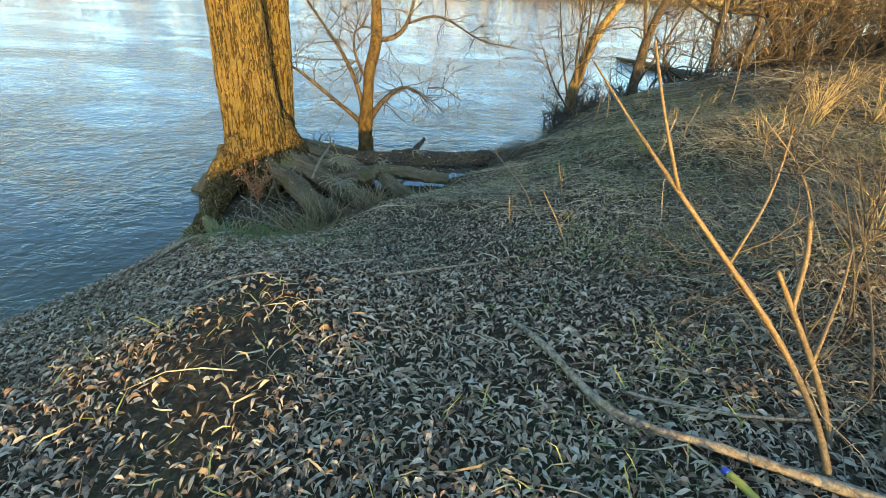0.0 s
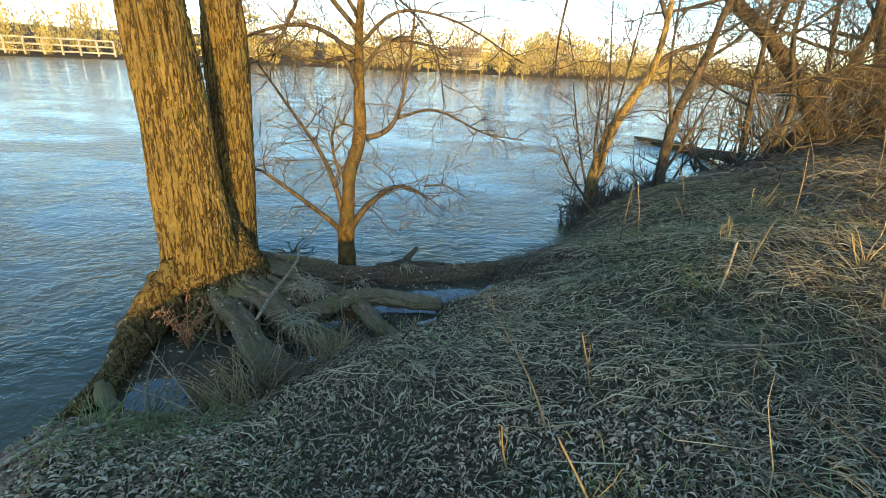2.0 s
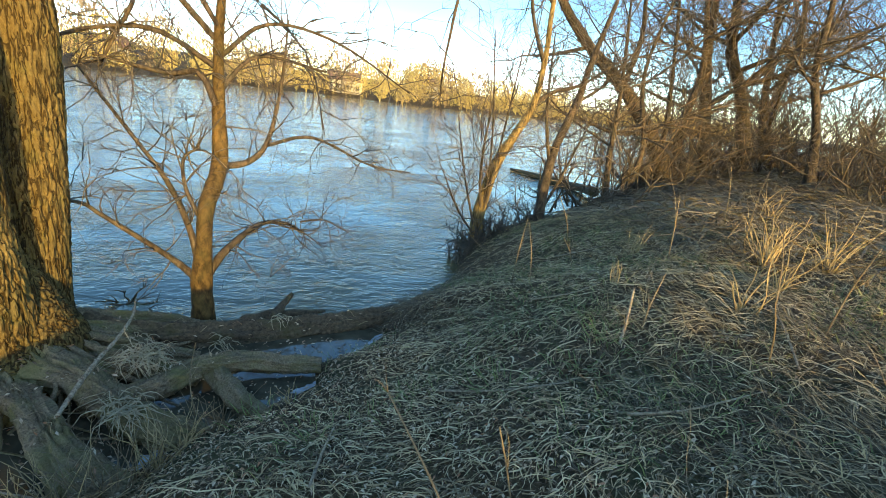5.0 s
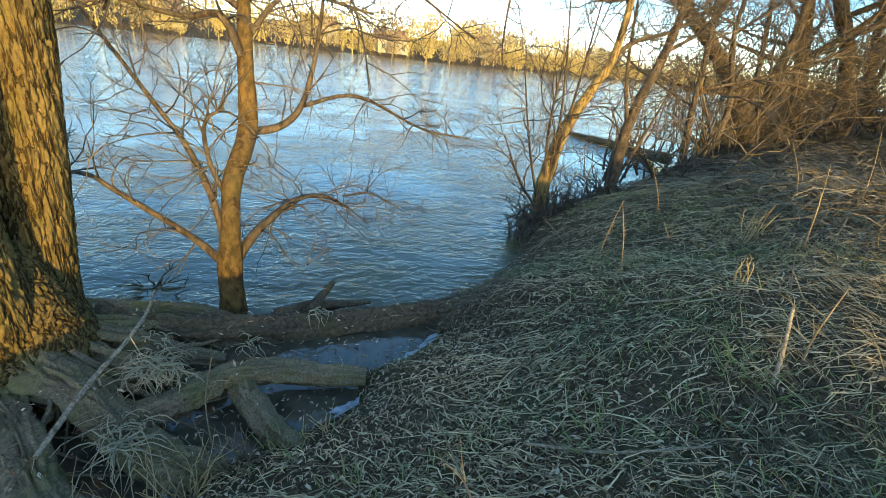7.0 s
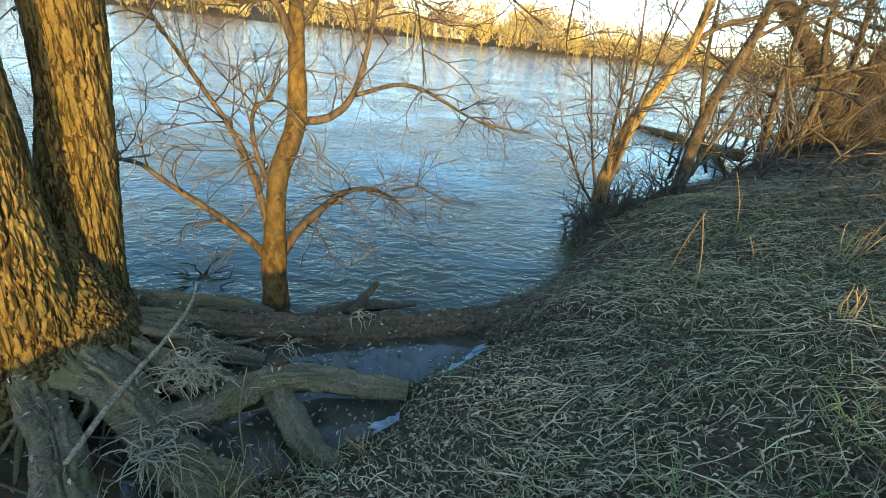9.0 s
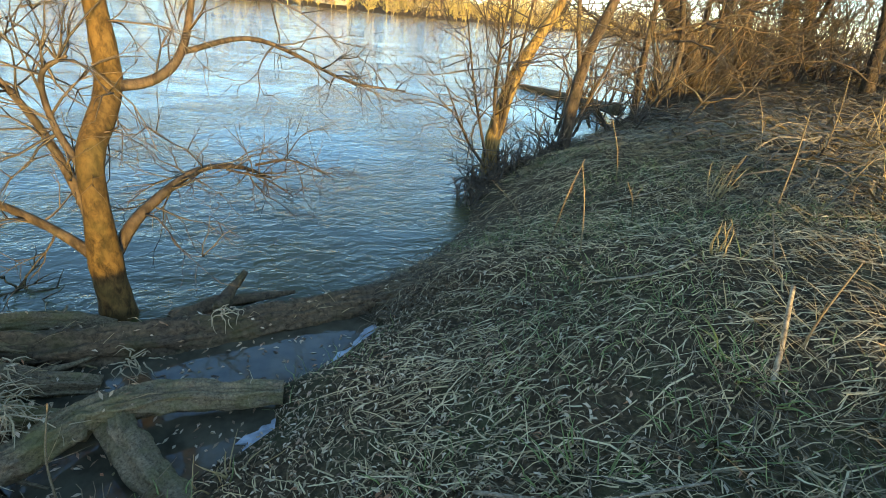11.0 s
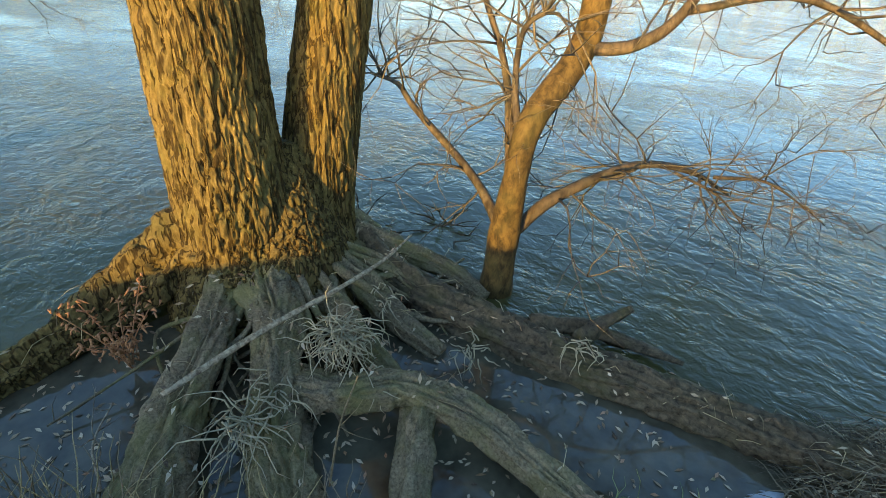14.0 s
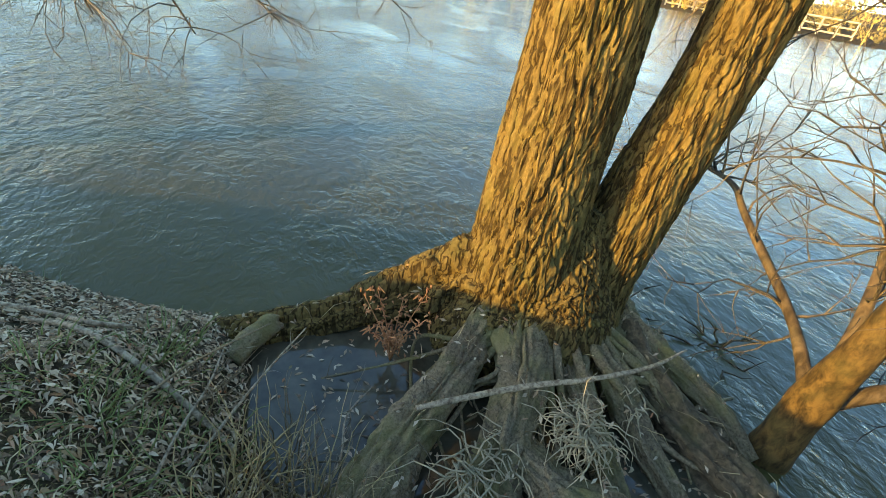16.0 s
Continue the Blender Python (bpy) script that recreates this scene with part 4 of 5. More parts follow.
for k, (x, y, n, tall) in enumerate([(-1.08, 3.62, 34, 0.42), (-0.75, 3.9, 40, 0.46), (-0.95, 3.55, 30, 0.40), (-0.85, 3.75, 30, 0.44), (-0.6, 4.05, 26, 0.38), (-1.2, 3.72, 24, 0.42), (-0.98, 3.86, 26, 0.44), (-0.42, 4.36, 22, 0.32), (-0.55, 4.2, 24, 0.34), (-0.35, 4.45, 16, 0.26), (0.02, 4.6, 12, 0.2), (-1.5, 3.4, 14, 0.28)]):
    tuft("dead_grass_tuft", "tuft of dull tan dead grass at the pool edge", x, y, n, tall, 0.45, M_GOLDSTRAW if k % 2 else M_SUNGOLD, 330 + k, group="dead grass tufts by the pool", droop=0.07, thick=0.0048, wild=0.25)
for k, (x, y, z, n, tall) in enumerate([(-0.98, 4.92, 0.30, 100, 0.36), (-0.92, 4.42, 0.24, 50, 0.38), (-0.98, 4.60, 0.20, 24, 0.28), (-0.72, 4.9, 0.2, 12, 0.24), (-0.6, 5.4, 0.14, 20, 0.2), (-0.2, 5.74, 0.18, 18, 0.2), (-1.1, 5.3, 0.2, 12, 0.22)]):
    tuft("bleached_grass_tuft", "drooping tuft of bleached straw on the willow roots", x, y, int(n * 0.95), tall * 0.75, 0.35, M_PALEGRASS, 350 + k, z, "bleached tufts on the roots", droop=0.38, thick=0.005, bias=(0.5, -0.35), wild=0.95)
for k, (x, y, n, tall) in enumerate([(1.30, 4.0, 46, 0.15), (2.05, 4.25, 50, 0.17), (1.75, 4.05, 40, 0.14), (0.75, 4.2, 30, 0.1), (0.2, 3.9, 26, 0.1), (-0.1, 4.35, 26, 0.12), (-1.3, 3.1, 60, 0.18), (-1.62, 3.22, 60, 0.17), (-1.05, 3.2, 50, 0.16), (-1.45, 2.9, 44, 0.15), (-1.2, 3.4, 44, 0.16), (0.55, 1.62, 20, 0.07)]):
    tuft("green_weed", "small bright green weed tuft in the litter", x, y, n, tall, 0.8, M_GREEN, 370 + k, group="green weeds", category="weed", droop=0.16, thick=0.0045)


def dead_stalk(ctrl, label="thin dry tan stalk standing in the grass", mat=None, knots=()):
    b = limb(Buf(), ctrl, 6, 8, 0.15, 30)
    rng = random.Random(int(ctrl[0][0] * 1000) + 5)
    for k in range(2):
        p = ctrl[len(ctrl) // 2]
        grow(b, rng, p[:3], (rng.gauss(0, 0.5), rng.gauss(0, 0.5), 1), 0.16, 0.0025, 0, 0)
    return solo("dead_stalk", b, mat or M_GOLDSTRAW, label, "stalk", "dead stalks")


dead_stalk([(0.74, 2.72, 0.66, 0.006), (0.66, 3.0, 0.85, 0.005), (0.52, 3.6, 0.90, 0.004), (0.46, 3.99, 0.84, 0.003)])
dead_stalk([(0.84, 2.28, 0.70, 0.006), (0.74, 2.34, 0.92, 0.005), (0.63, 2.43, 1.10, 0.004)])
dead_stalk([(2.30, 4.28, 0.72, 0.006), (2.32, 4.3, 1.0, 0.005), (2.38, 4.3, 1.28, 0.003)])
dead_stalk([(2.0, 4.1, 0.68, 0.012), (2.14, 4.25, 0.9, 0.010), (2.25, 4.4, 1.12, 0.008)], "broken pale stick leaning in the grass", M_DRYSTICK)
dead_stalk([(2.5, 4.6, 0.78, 0.006), (2.75, 4.9, 0.95, 0.005), (3.1, 5.3, 1.05, 0.003)])
dead_stalk([(-0.55, 4.52, 0.1, 0.005), (-0.6, 4.62, 0.3, 0.004), (-0.58, 4.7, 0.52, 0.003)])
dead_stalk([(-1.3, 3.2, 0.28, 0.006), (-1.42, 3.4, 0.38, 0.005), (-1.5, 3.7, 0.5, 0.003)])
dead_stalk([(0.55, 2.6, 0.66, 0.005), (0.5, 2.62, 0.84, 0.004), (0.48, 2.6, 0.98, 0.003)])
dead_stalk([(0.98, 3.1, 0.66, 0.005), (0.94, 3.15, 0.86, 0.004), (0.9, 3.2, 1.02, 0.003)])
rng = random.Random(77)
for _ in range(26):
    sx, sy = rng.uniform(1.8, 5.2), rng.uniform(1.0, 7.0)
    sz, tall, lx, ly = ground_at(sx, sy) - 0.02, rng.uniform(0.35, 0.8), rng.gauss(-0.1, 0.25), rng.gauss(0, 0.25)
    dead_stalk([(sx, sy, sz, 0.006), (sx + lx * 0.4, sy + ly * 0.4, sz + tall * 0.55, 0.005), (sx + lx, sy + ly, sz + tall, 0.003)])


def shrub():
    """The cut-back golden shrub that the walk begins beside."""
    bush = thing("young_shrub", "cut-back young shrub with sunlit golden shoots", "shrub")
    stems = [
        [(1.10, 0.70, 0.93, 0.0115), (1.08, 0.84, 1.10, 0.0094), (1.04, 0.99, 1.22, 0.0086), (0.93, 1.03, 1.35, 0.0079), (0.83, 1.09, 1.46, 0.0072), (0.67, 1.17, 1.63, 0.0065), (0.55, 1.29, 1.77, 0.0043), (0.44, 1.41, 1.91, 0.0025)],
        [(0.67, 1.17, 1.63, 0.0058), (0.58, 1.20, 1.83, 0.0043), (0.52, 1.23, 1.99, 0.0036)],
        [(1.24, 0.82, 0.84, 0.0108), (1.20, 0.98, 1.08, 0.0086), (1.13, 1.15, 1.28, 0.0072), (1.05, 1.18, 1.40, 0.0058)],
        [(1.13, 1.15, 1.28, 0.0072), (1.15, 1.22, 1.44, 0.0065), (1.14, 1.26, 1.54, 0.0058)],
        [(1.18, 1.05, 1.16, 0.0058), (1.30, 1.20, 1.32, 0.0043), (1.34, 1.28, 1.44, 0.0029)],
        [(1.26, 0.80, 0.84, 0.0094), (1.38, 0.92, 1.02, 0.0072), (1.48, 1.10, 1.25, 0.0058), (1.46, 1.2, 1.5, 0.0029)],
        [(0.93, 1.03, 1.35, 0.0043), (0.96, 1.2, 1.36, 0.0036), (0.92, 1.4, 1.3, 0.0022)],
        [(0.83, 1.09, 1.46, 0.0043), (0.91, 1.16, 1.64, 0.0036), (0.94, 1.22, 1.82, 0.0022)],
        [(1.28, 0.84, 0.84, 0.0072), (1.48, 1.1, 1.02, 0.0058), (1.7, 1.5, 1.2, 0.0036), (1.76, 1.8, 1.42, 0.0022)],
        [(1.22, 0.84, 0.84, 0.0065), (1.32, 1.2, 1.06, 0.0050), (1.45, 1.6, 1.25, 0.0029)],
        [(1.34, 0.82, 0.86, 0.0072), (1.44, 0.98, 1.12, 0.0058), (1.52, 1.16, 1.42, 0.0036), (1.48, 1.3, 1.66, 0.0022)],
        [(1.40, 0.90, 0.88, 0.0065), (1.62, 1.16, 1.06, 0.0050), (1.84, 1.42, 1.22, 0.0029)],
        [(1.55, 1.30, 0.90, 0.0058), (1.58, 1.42, 1.20, 0.0043), (1.50, 1.6, 1.55, 0.0022)],
        [(1.75, 1.55, 0.92, 0.0058), (1.82, 1.7, 1.25, 0.0043), (1.72, 1.85, 1.6, 0.0022)],
        [(1.95, 1.75, 0.94, 0.0058), (2.0, 1.9, 1.3, 0.0043), (2.1, 2.1, 1.6, 0.0022)],
    ]
    for k, s in enumerate(stems):
        stout = 1.15 if 2 <= k < 5 else 1.0
        part("shoot", limb(Buf(), [(x, y, z, w * stout) for x, y, z, w in s], 8, 7, 0.18, 30), M_SHOOT if k < 9 else M_REDTWIG, bush, "" if k < 9 else "thin dark red shoot")
    rng, fine = random.Random(5), Buf()
    for s in stems[5:]:
        twigs_along(fine, rng, s, 9, 0.34, 0.004, 1, 0.0, 0.1, 0.8, 2)
    tagged(part("crown", fine, M_REDTWIG, bush), kind="stuff")


shrub()


def laid(rows, lift=0.02):
    """Rows of x, y, r that lie along the ground."""
    return [(x, y, ground_at(x, y) + r * 0.6 + lift, r) for x, y, r in rows]


solo("bare_stick", limb(Buf(), laid([(0.37, 1.57, 0.009), (0.46, 1.34, 0.013), (0.60, 1.00, 0.014), (0.85, 0.86, 0.015), (1.10, 0.74, 0.017), (1.45, 0.58, 0.018)]), 10, 9, 0.25, 22),
     M_DRYSTICK, "long crooked grey-brown stick lying on fallen leaves", "stick", "loose sticks")
solo("bare_stick", limb(Buf(), laid([(0.66, 1.1, 0.005), (0.85, 1.02, 0.006), (1.08, 0.97, 0.006), (1.3, 0.98, 0.004)]), 7, 7, 0.25, 30),
     M_DRYSTICK, "thin dry stick lying beside the long stick", "stick", "loose sticks")
solo("bare_stick", limb(Buf(), laid([(-1.86, 2.70, 0.010), (-1.72, 2.96, 0.013), (-1.54, 3.21, 0.013), (-1.35, 3.44, 0.012), (-1.22, 3.57, 0.010)], 0.03), 8, 8, 0.25, 25),
     M_DRYSTICK, "grey stick on the leafy bank edge", "stick", "loose sticks")
for k, row in enumerate([[(-0.2, 1.9), (0.05, 2.0), (0.35, 2.1)], [(0.9, 4.1), (1.2, 3.95), (1.6, 3.9)], [(2.75, 6.55), (3.05, 6.45), (3.3, 6.42)], [(0.2, 3.4), (0.25, 3.7), (0.3, 3.95)],
                         [(1.7, 3.5), (2.0, 3.45), (2.5, 3.5)], [(-1.1, 1.8), (-0.9, 1.9), (-0.6, 1.95)], [(1.9, 5.2), (2.2, 5.05), (2.45, 5.1)], [(2.8, 3.6), (3.1, 4.0), (3.3, 4.3)]]):
    solo("bare_stick", limb(Buf(), laid([(x, y, 0.008 - 0.002 * i) for i, (x, y) in enumerate(row)], 0.03), 7, 8, 0.25, 30),
         M_DRYSTICK, "thin pale dry stick lying in the litter", "stick", "loose sticks")

solo("bare_stick", limb(Buf(), laid([(-1.98, 2.55, 0.010), (-1.90, 2.80, 0.011), (-1.80, 2.95, 0.011), (-1.78, 3.12, 0.008)], 0.04), 8, 8, 0.25, 25),
     M_DRYSTICK, "grey stick crossing another on the bank edge", "stick", "loose sticks")


def dead_branch(ctrl, seed, label):
    """A pale dry stem with short side twigs, as a plant left it."""
    plant = thing("dead_branch", label, "branch", "dry branched stems")
    rng, fine = random.Random(seed), Buf()
    part("stem", limb(Buf(), ctrl, 7, 8, 0.2, 30), M_DRYSTICK, plant)
    twigs_along(fine, rng, ctrl, 9, 0.13, 0.0035, 1, 0.0, 0.35, 0.7, 2)
    tagged(part("twigs", fine, M_DRYSTICK, plant), kind="stuff")


dead_branch([(-1.12, 3.42, 0.16, 0.006), (-1.30, 3.55, 0.22, 0.006), (-1.50, 3.70, 0.27, 0.005), (-1.68, 3.84, 0.30, 0.003)], 1, "pale branched dead stem leaning over the pool")
dead_branch([(-1.0, 3.32, 0.2, 0.006), (-1.2, 3.38, 0.25, 0.006), (-1.42, 3.46, 0.26, 0.005), (-1.6, 3.5, 0.28, 0.003)], 2, "pale branched dead stem leaning over the bank edge")
dead_branch([(-0.95, 3.80, 0.05, 0.005), (-1.12, 3.95, 0.07, 0.006), (-1.32, 4.0, 0.10, 0.005), (-1.42, 4.12, 0.16, 0.003)], 3, "crooked dead stem lying on the pool")

# a crumpled foil wrapper
can = thing("foil_wrapper", "crumpled blue and yellow foil wrapper on fallen leaves", "litter")
gz = ground_at(0.84, 0.76) + 0.01
part("foil", limb(Buf(), [(0.83, 0.775, gz + 0.015, 0.011), (0.85, 0.74, gz + 0.015, 0.013), (0.87, 0.70, gz + 0.015, 0.009)], 9, 4, 0.4, 40), M_YELLOW, can)
part("printed_band", limb(Buf(), [(0.822, 0.79, gz + 0.015, 0.009), (0.83, 0.775, gz + 0.015, 0.012)], 9, 3, 0.3, 40), M_BLUE, can, "bright blue printed end")


def dock():
    plant = thing("dock_plant", "dead rust-brown dock plant with seed heads by the roots", "plant")
    rng = random.Random(8)
    base = (-1.70, 4.26, 0.02)
    for k in range(7):
        a = k * 0.9
        tip = (base[0] + 0.16 * math.cos(a), base[1] + 0.16 * math.sin(a), 0.32 + 0.06 * (k % 3))
        stem = [(*base, 0.004), (base[0] + 0.05 * math.cos(a), base[1] + 0.05 * math.sin(a), 0.2, 0.0035), (*tip, 0.002)]
        part("stem", limb(Buf(), stem, 5, 5), M_DOCK, plant)
        heads, pts = Buf(), spline(stem, 8)[0]
        for _ in range(30):
            p = Vector(pts[rng.randint(5, len(pts) - 1)]) + Vector((rng.gauss(0, 0.018), rng.gauss(0, 0.018), rng.gauss(0, 0.018)))
            heads.tube([p, p + Vector((rng.gauss(0, 0.008), rng.gauss(0, 0.008), 0.006)), p + Vector((rng.gauss(0, 0.014), rng.gauss(0, 0.014), -0.012))], [0.002, 0.0065, 0.002], 4)
        tagged(part("seed_head", heads, M_DOCK, plant), kind="stuff")


dock()


# ---- pool behind the log, with thin ice ----
def slab(name, outline, z, mat, label, category, kind="", wobble=0.0, seed=0, thick=0.006):
    rng = random.Random(seed)
    pts = []
    for (ax, ay), (bx, by) in zip(outline, outline[1:] + outline[:1]):
        for k in range(4):
            t = k / 4
            pts.append((ax + (bx - ax) * t + rng.gauss(0, wobble), ay + (by - ay) * t + rng.gauss(0, wobble)))
    b, n = Buf(), len(pts)
    b.v = [(x, y, z) for x, y in pts] + [(x, y, z - thick) for x, y in pts]
    b.f = [tuple(range(n)), tuple(reversed(range(n, 2 * n)))] + [(k, k + n, (k + 1) % n + n, (k + 1) % n) for k in range(n)]
    return solo(name, b, mat, label, category, kind=kind, smooth=False)


slab("water_pool", [(-2.05, 3.5), (-1.3, 3.4), (-0.7, 3.85), (0.35, 4.75), (0.35, 5.2), (0.95, 5.6), (0.85, 5.95), (-0.12, 5.8), (-0.75, 5.64), (-1.27, 5.58), (-1.75, 5.3), (-2.0, 4.6), (-1.98, 4.0)],
     0.006, M_POOL, "still dark pool between roots and bank", "pool", "structure")
for k, o in enumerate([[(0.80, 5.74), (0.66, 5.53), (0.50, 5.41), (0.40, 5.36), (0.52, 5.50), (0.61, 5.62), (0.68, 5.72)],
                       [(0.20, 5.02), (0.22, 4.93), (0.10, 4.80), (0.00, 4.74), (0.02, 4.86), (0.10, 4.98)],
                       [(-0.62, 4.50), (-0.50, 4.36), (-0.60, 4.24), (-0.74, 4.16), (-0.78, 4.26), (-0.70, 4.40)]]):
    slab("ice_sheet", o, 0.016, M_ICE, "thin pale ice along the pool edge", "ice", "", 0.022, 20 + k, 0.008)

# leaves and straw adrift on the pool
b, rng = Buf(), random.Random(31)
for _ in range(1300):
    x, y = rng.uniform(-1.9, 0.7), rng.uniform(3.7, 5.7)
    if height(np.array([x]), np.array([y]))[0] > -0.01:
        continue
    a, l = rng.uniform(0, 6.28), rng.uniform(0.02, 0.05)
    c, s = math.cos(a), math.sin(a)
    k = len(b.v)
    b.v += [(x, y, 0.0075), (x + l * 0.5 * c - 0.007 * s, y + l * 0.5 * s + 0.007 * c, 0.012), (x + l * c, y + l * s, 0.0075), (x + l * 0.5 * c + 0.007 * s, y + l * 0.5 * s - 0.007 * c, 0.009)]
    b.f.append((k, k + 1, k + 2, k + 3))
solo("floating_leaves", b, M_LEAF, "dead leaves adrift on the dark pool", "leaf litter", kind="stuff")

# leaves, straw and crumbs caught on roots, logs and the stump foot
verts, faces = [], []
for ob in list(scene.objects):
    if ob.type == "MESH" and ob.parent and ob.parent.name in ("willow_tree", "fallen_log", "fallen_branch") and ob.name.split(".")[0] in ("root", "trunk", "limb"):
        k = len(verts)
        verts += [v.co.copy() for v in ob.data.vertices]
        faces += [tuple(k + i for i in f.vertices) for f in ob.data.polygons]
tree_bvh = BVHTree.FromPolygons(verts, faces)
b, rng = Buf(), random.Random(41)
straw = Buf()
for _ in range(4200):
    x, y = rng.uniform(-2.2, 1.0), rng.uniform(3.4, 6.1)
    hit, normal, _, _ = tree_bvh.ray_cast(Vector((x, y, 0.42)), Vector((0, 0, -1)), 0.5)
    if hit is None or normal.z < 0.45 or hit.z > 0.34 or noise.noise(Vector((x, y, 0)) * 5) < -0.05:
        continue
    a = rng.uniform(0, 6.28)
    side = Vector((math.cos(a), math.sin(a), 0))
    side = (side - normal * side.dot(normal)).normalized()
    up, p = normal.cross(side), hit + normal * 0.004
    if rng.random() < 0.7:
        l, w, k = rng.uniform(0.02, 0.055), rng.uniform(0.004, 0.009), len(b.v)
        b.v += [tuple(p), tuple(p + side * l * 0.5 + up * w + normal * 0.008), tuple(p + side * l + normal * rng.uniform(0, 0.012)), tuple(p + side * l * 0.5 - up * w + normal * 0.003)]
        b.f.append((k, k + 1, k + 2, k + 3))
    else:
        l = rng.uniform(0.06, 0.16)
        straw.tube([p, p + side * l * 0.5 + normal * rng.uniform(0.005, 0.03), p + side * l + Vector((0, 0, -rng.uniform(0, 0.03)))], [0.0018, 0.0018, 0.001], 3)
solo("root_litter", b, M_LEAF, "dead leaves caught on willow roots and logs", "leaf litter", kind="stuff")
solo("root_straw", straw, M_STRAW, "straw caught on willow roots and logs", "dead grass", kind="stuff")

# ---- hanging twigs of a tree that leans over the river upstream ----
over = bare_tree("overhanging_tree", "bare tree upstream with twigs drooping over the water",
                 [(-3.6, -2.6, 0.2, 0.2), (-4.3, -2.0, 2.0, 0.17), (-5.4, -0.9, 3.2, 0.13), (-6.8, 0.6, 3.0, 0.08), (-8.0, 1.8, 2.2, 0.04)],
                 [[(-5.4, -0.9, 3.2, 0.06), (-6.6, 0.0, 2.4, 0.04), (-7.6, 0.7, 1.4, 0.02), (-8.0, 1.0, 0.7, 0.01)],
                  [(-6.8, 0.6, 3.0, 0.05), (-7.0, 1.6, 2.0, 0.03), (-7.1, 2.3, 1.0, 0.015), (-7.1, 2.6, 0.5, 0.01)],
                  [(-8.0, 1.8, 2.2, 0.04), (-9.2, 3.6, 1.9, 0.025), (-10.2, 5.2, 1.2, 0.015), (-10.8, 6.2, 0.6, 0.01)],
                  [(-8.0, 1.8, 2.2, 0.03), (-9.0, 3.0, 1.6, 0.02), (-9.8, 4.2, 0.9, 0.01)],
                  [(-6.6, 0.4, 3.0, 0.04), (-6.6, 1.2, 1.8, 0.025), (-6.5, 1.7, 0.7, 0.01)],
                  [(-8.0, 1.8, 2.2, 0.03), (-8.2, 2.8, 1.3, 0.02), (-8.2, 3.6, 0.6, 0.01)],
                  [(-5.0, -1.3, 2.8, 0.08), (-6.2, 0.2, 4.6, 0.06), (-7.4, 2.2, 5.2, 0.03), (-8.6, 3.6, 4.6, 0.015)],
                  [(-4.6, -1.8, 2.4, 0.08), (-6.0, -0.6, 5.2, 0.06), (-8.0, 0.8, 6.6, 0.03), (-9.6, 1.6, 6.2, 0.015)],
                  [(-6.2, 0.2, 4.6, 0.05), (-8.0, 1.0, 4.6, 0.03), (-9.8, 2.4, 3.6, 0.015)]],
                 M_GREYBARK, M_TWIG, 91, 17, 0.95, 0.011, 2, 0.13)

# ---- the far bank ----
def far_woods(name, label, mat, count, seed, tall, conical):
    r = np.random.RandomState(seed)
    verts, faces = [], []
    seg = [(FAR_SHORE[k], FAR_SHORE[k + 1]) for k in range(1, len(FAR_SHORE) - 1)]
    lens = np.array([math.hypot(b[0] - a[0], b[1] - a[1]) for a, b in seg])
    lens[-1] = 120
    for _ in range(count):
        k = r.choice(len(seg), p=lens / lens.sum())
        (ax, ay), (bx, by) = seg[k]
        t, off = r.uniform(0, 1) * (1 if k < len(seg) - 1 else 0.3), 2 + 55 * r.uniform(0, 1) ** 1.6
        ln = math.hypot(bx - ax, by - ay)
        nx, ny = -(by - ay) / ln, (bx - ax) / ln
        x, y = ax + (bx - ax) * t + nx * off, ay + (by - ay) * t + ny * off
        z, h = ground_at(x, y), tall * r.uniform(0.45, 1.1) * (0.5 + 0.5 * min(1, off / 12))
        w = h * (0.16 if conical else r.uniform(0.3, 0.5))
        m = 70 if conical else 230
        u = r.uniform(0.08, 1, m)
        prof = (1 - u) * 1.2 + 0.05 if conical else np.sqrt(np.clip(1 - ((u - 0.58) / 0.5) ** 2, 0.03, 1))
        a, q = r.uniform(0, 6.28, m), np.sqrt(r.uniform(0, 1, m)) * w * prof * r.uniform(0.75, 1.2, m)
        cx, cy, cz = x + np.cos(a) * q, y + np.sin(a) * q, z + u * h
        s = h * r.uniform(0.018, 0.055, m)
        base = len(verts)
        tw = r.uniform(0, 6.28, m)
        lean = r.normal(0, 0.5, m)
        for i in range(m):
            ex, ey = math.cos(tw[i]) * s[i] * 0.5, math.sin(tw[i]) * s[i] * 0.5
            verts += [(cx[i] - ex, cy[i] - ey, cz[i] - s[i] * 0.7), (cx[i] + ex, cy[i] + ey, cz[i] - s[i] * 0.5 + lean[i] * 0.3), (cx[i] + ex * 0.4 + lean[i] * s[i], cy[i] + ey * 0.4, cz[i] + s[i])]
            faces.append((base + 3 * i, base + 3 * i + 1, base + 3 * i + 2))
        base = len(verts)
        for zz, rr in ((z - 0.3, h * 0.02), (z + h * 0.8, h * 0.006)):
            verts += [(x + rr, y, zz), (x - rr * 0.5, y + rr * 0.87, zz), (x - rr * 0.5, y - rr * 0.87, zz)]
        faces += [(base + i, base + (i + 1) % 3, base + 3 + (i + 1) % 3, base + 3 + i) for i in range(3)]
    b = Buf()
    b.v, b.f = verts, faces
    return solo(name, b, mat, label, "trees", kind="stuff", smooth=False)


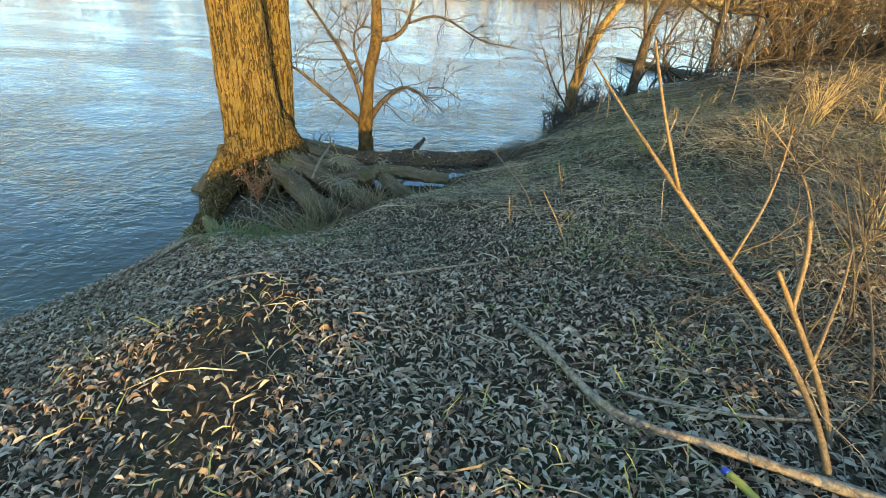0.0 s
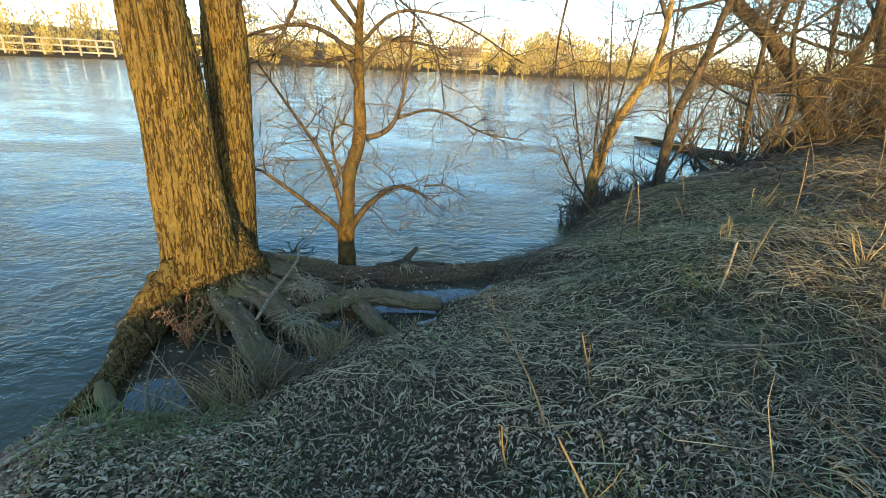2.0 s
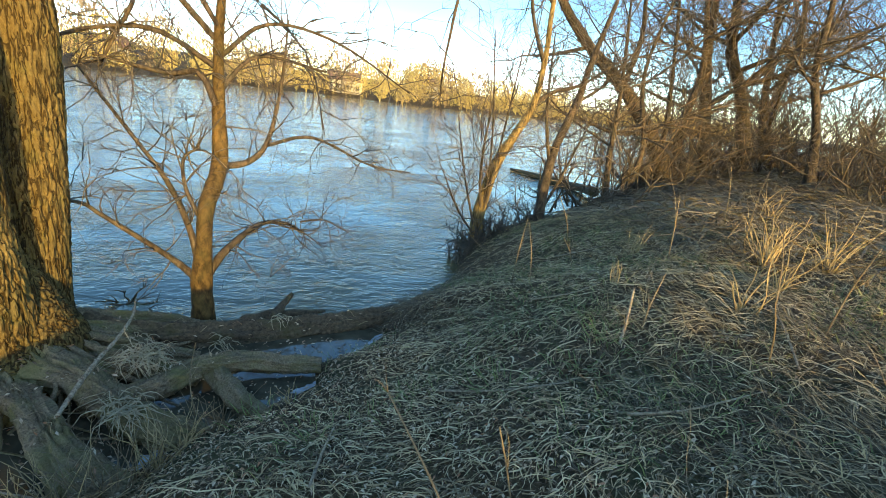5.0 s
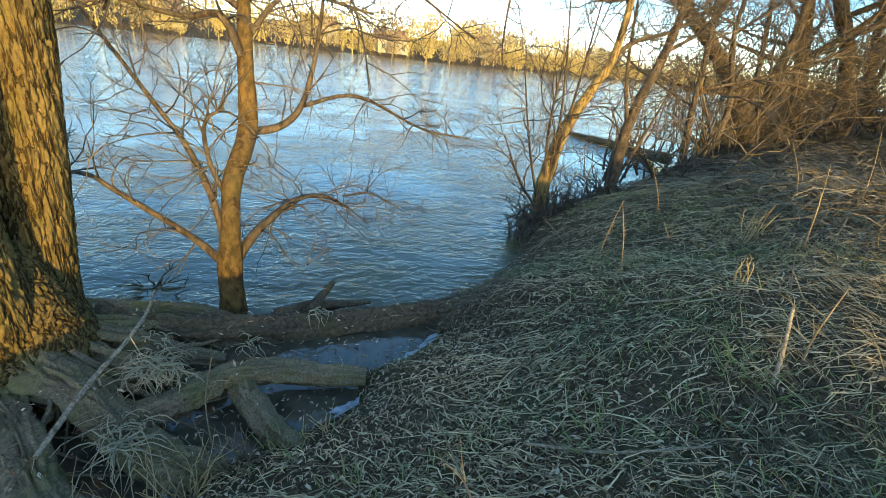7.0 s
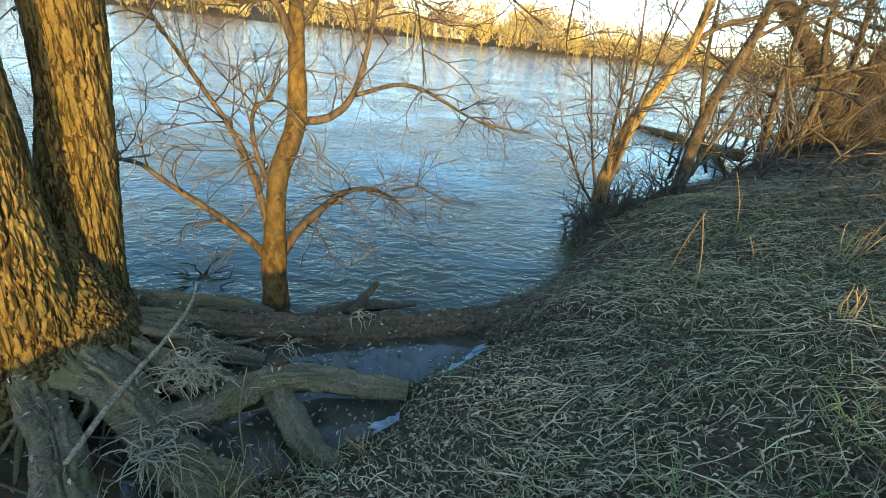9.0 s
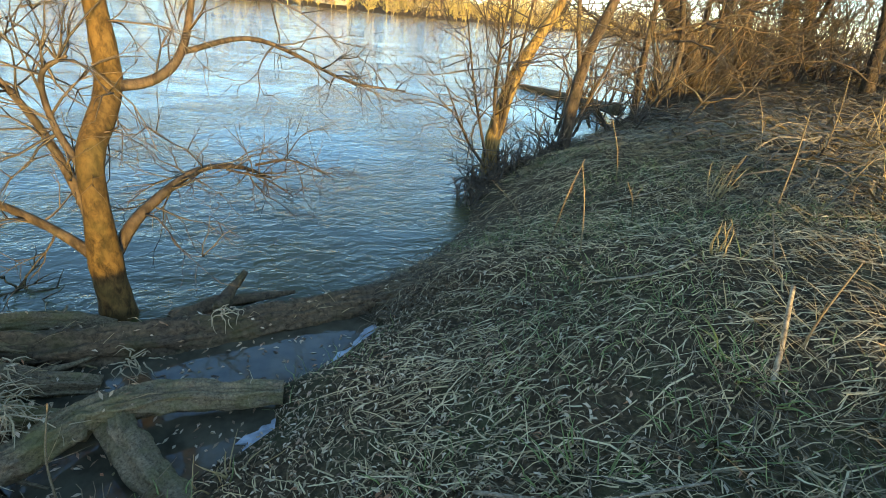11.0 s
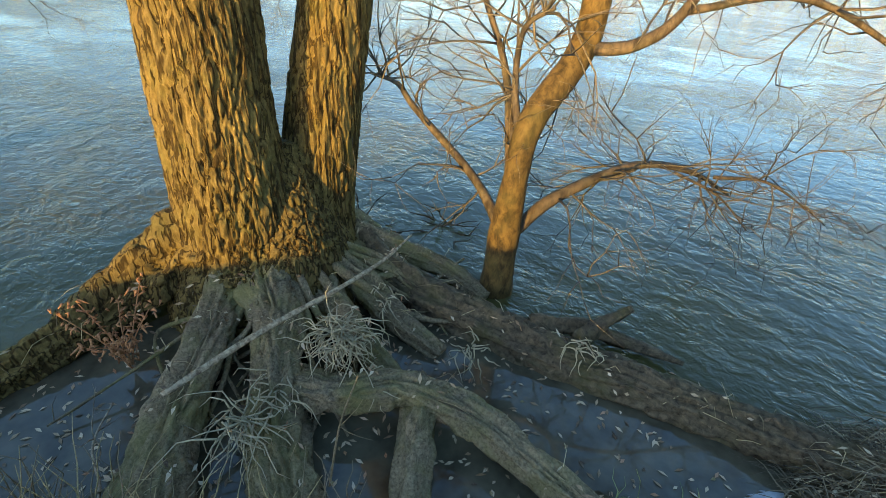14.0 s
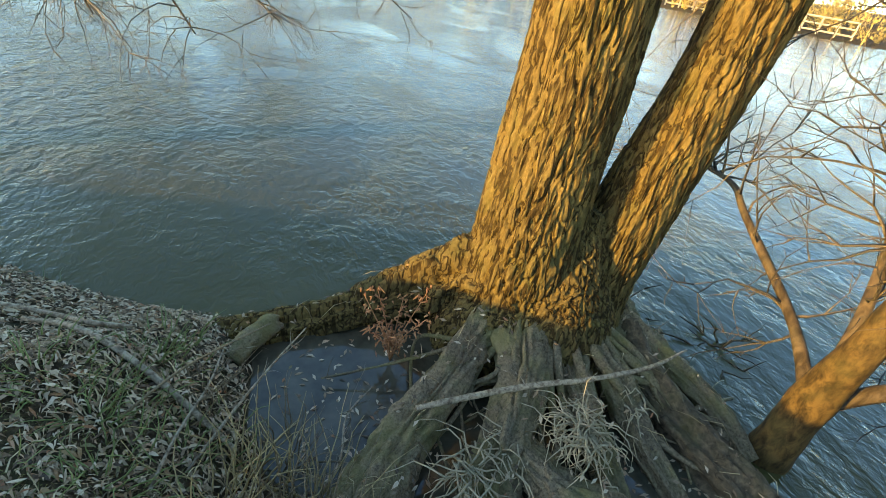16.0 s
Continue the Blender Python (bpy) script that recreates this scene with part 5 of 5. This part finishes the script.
far_woods("far_woods", "sunlit golden bare woods along the far bank", M_FAR, 560, 12, 10.5, False)
far_woods("far_brown_woods", "brown bare woods along the far bank", M_FARBROWN, 230, 16, 12.0, False)
far_woods("far_scrub", "low golden scrub and reeds on the far shore", M_FAR, 500, 14, 3.6, False)
far_woods("far_firs", "dark green firs among the far houses", M_FIR, 26, 13, 11.0, True)


def far_house(x, y, wide, deep, tall, turn, label):
    """Rendered house with a pitched roof, facing the river."""
    house = thing("far_house", label, "house", "houses on the far bank")
    z = ground_at(x, y) - 0.3
    house.matrix_world = pose(x, y, z, 0, 0, turn)
    w, d = wide / 2, deep / 2
    part("wall", Buf().box(-w, -d, 0, w, d, tall), M_WALL, house, smooth=False)
    b, e, h = Buf(), 0.4, deep * 0.42
    b.v = [(-w - e, -d - e, tall), (w + e, -d - e, tall), (w + e, d + e, tall), (-w - e, d + e, tall), (-w - e, 0, tall + h), (w + e, 0, tall + h)]
    b.f = [(0, 1, 5, 4), (2, 3, 4, 5), (0, 4, 3), (1, 2, 5), (3, 2, 1, 0)]
    roof = part("roof", b, M_ROOF, house, smooth=False)
    part("chimney", Buf().box(w * 0.3, -0.3, tall + h * 0.6, w * 0.3 + 0.7, 0.4, tall + h + 0.8), M_WALL, roof, smooth=False)
    n = max(2, int(wide / 2.6))
    for s in range(max(1, int(tall / 2.8))):
        for k in range(n):
            cx = -w + wide * (k + 0.5) / n
            win = part("window", Buf().box(cx - 0.55, -d - 0.03, 1.0 + s * 2.8, cx + 0.55, -d + 0.1, 2.3 + s * 2.8), M_WALL, house, smooth=False)
            part("pane", Buf().box(cx - 0.45, -d - 0.06, 1.1 + s * 2.8, cx + 0.45, -d - 0.034, 2.2 + s * 2.8), M_PANE, win, smooth=False)


far_house(1, 137, 8, 6, 3.2, 14, "low pale house with tiled roof across the river")
far_house(-19, 150, 9, 7, 4.2, 22, "pale house among golden far trees")
far_house(28, 172, 9, 7, 4.2, 20, "pale house above the far bank")
far_house(-50, 124, 8, 6, 3.4, 30, "low pale house on the wooded far bank")


def far_fence(x0, y0, x1, y1, bays):
    """Pale timber railing along the far shore."""
    fence = thing("far_fence", "long pale timber railing on the far shore", "fence")
    n = Vector((x1 - x0, y1 - y0, 0))
    side = Vector((-n.y, n.x, 0)).normalized() * 0.12
    z = max(ground_at(x0, y0), ground_at(x1, y1))
    for k in range(bays + 1):
        p = Vector((x0, y0, z)) + n * k / bays
        part("post", Buf().tube([p + Vector((0, 0, -1.2)), p + Vector((0, 0, 2.6))], [0.16, 0.16], 4), M_WALL, fence, smooth=False)
    for h in (0.5, 1.5, 2.5):
        a, b = Vector((x0, y0, z + h)), Vector((x1, y1, z + h))
        part("rail", Buf().tube([a + side, b + side], [0.14, 0.14], 4), M_WALL, fence, smooth=False)


far_fence(-84, 70, -62, 90, 12)
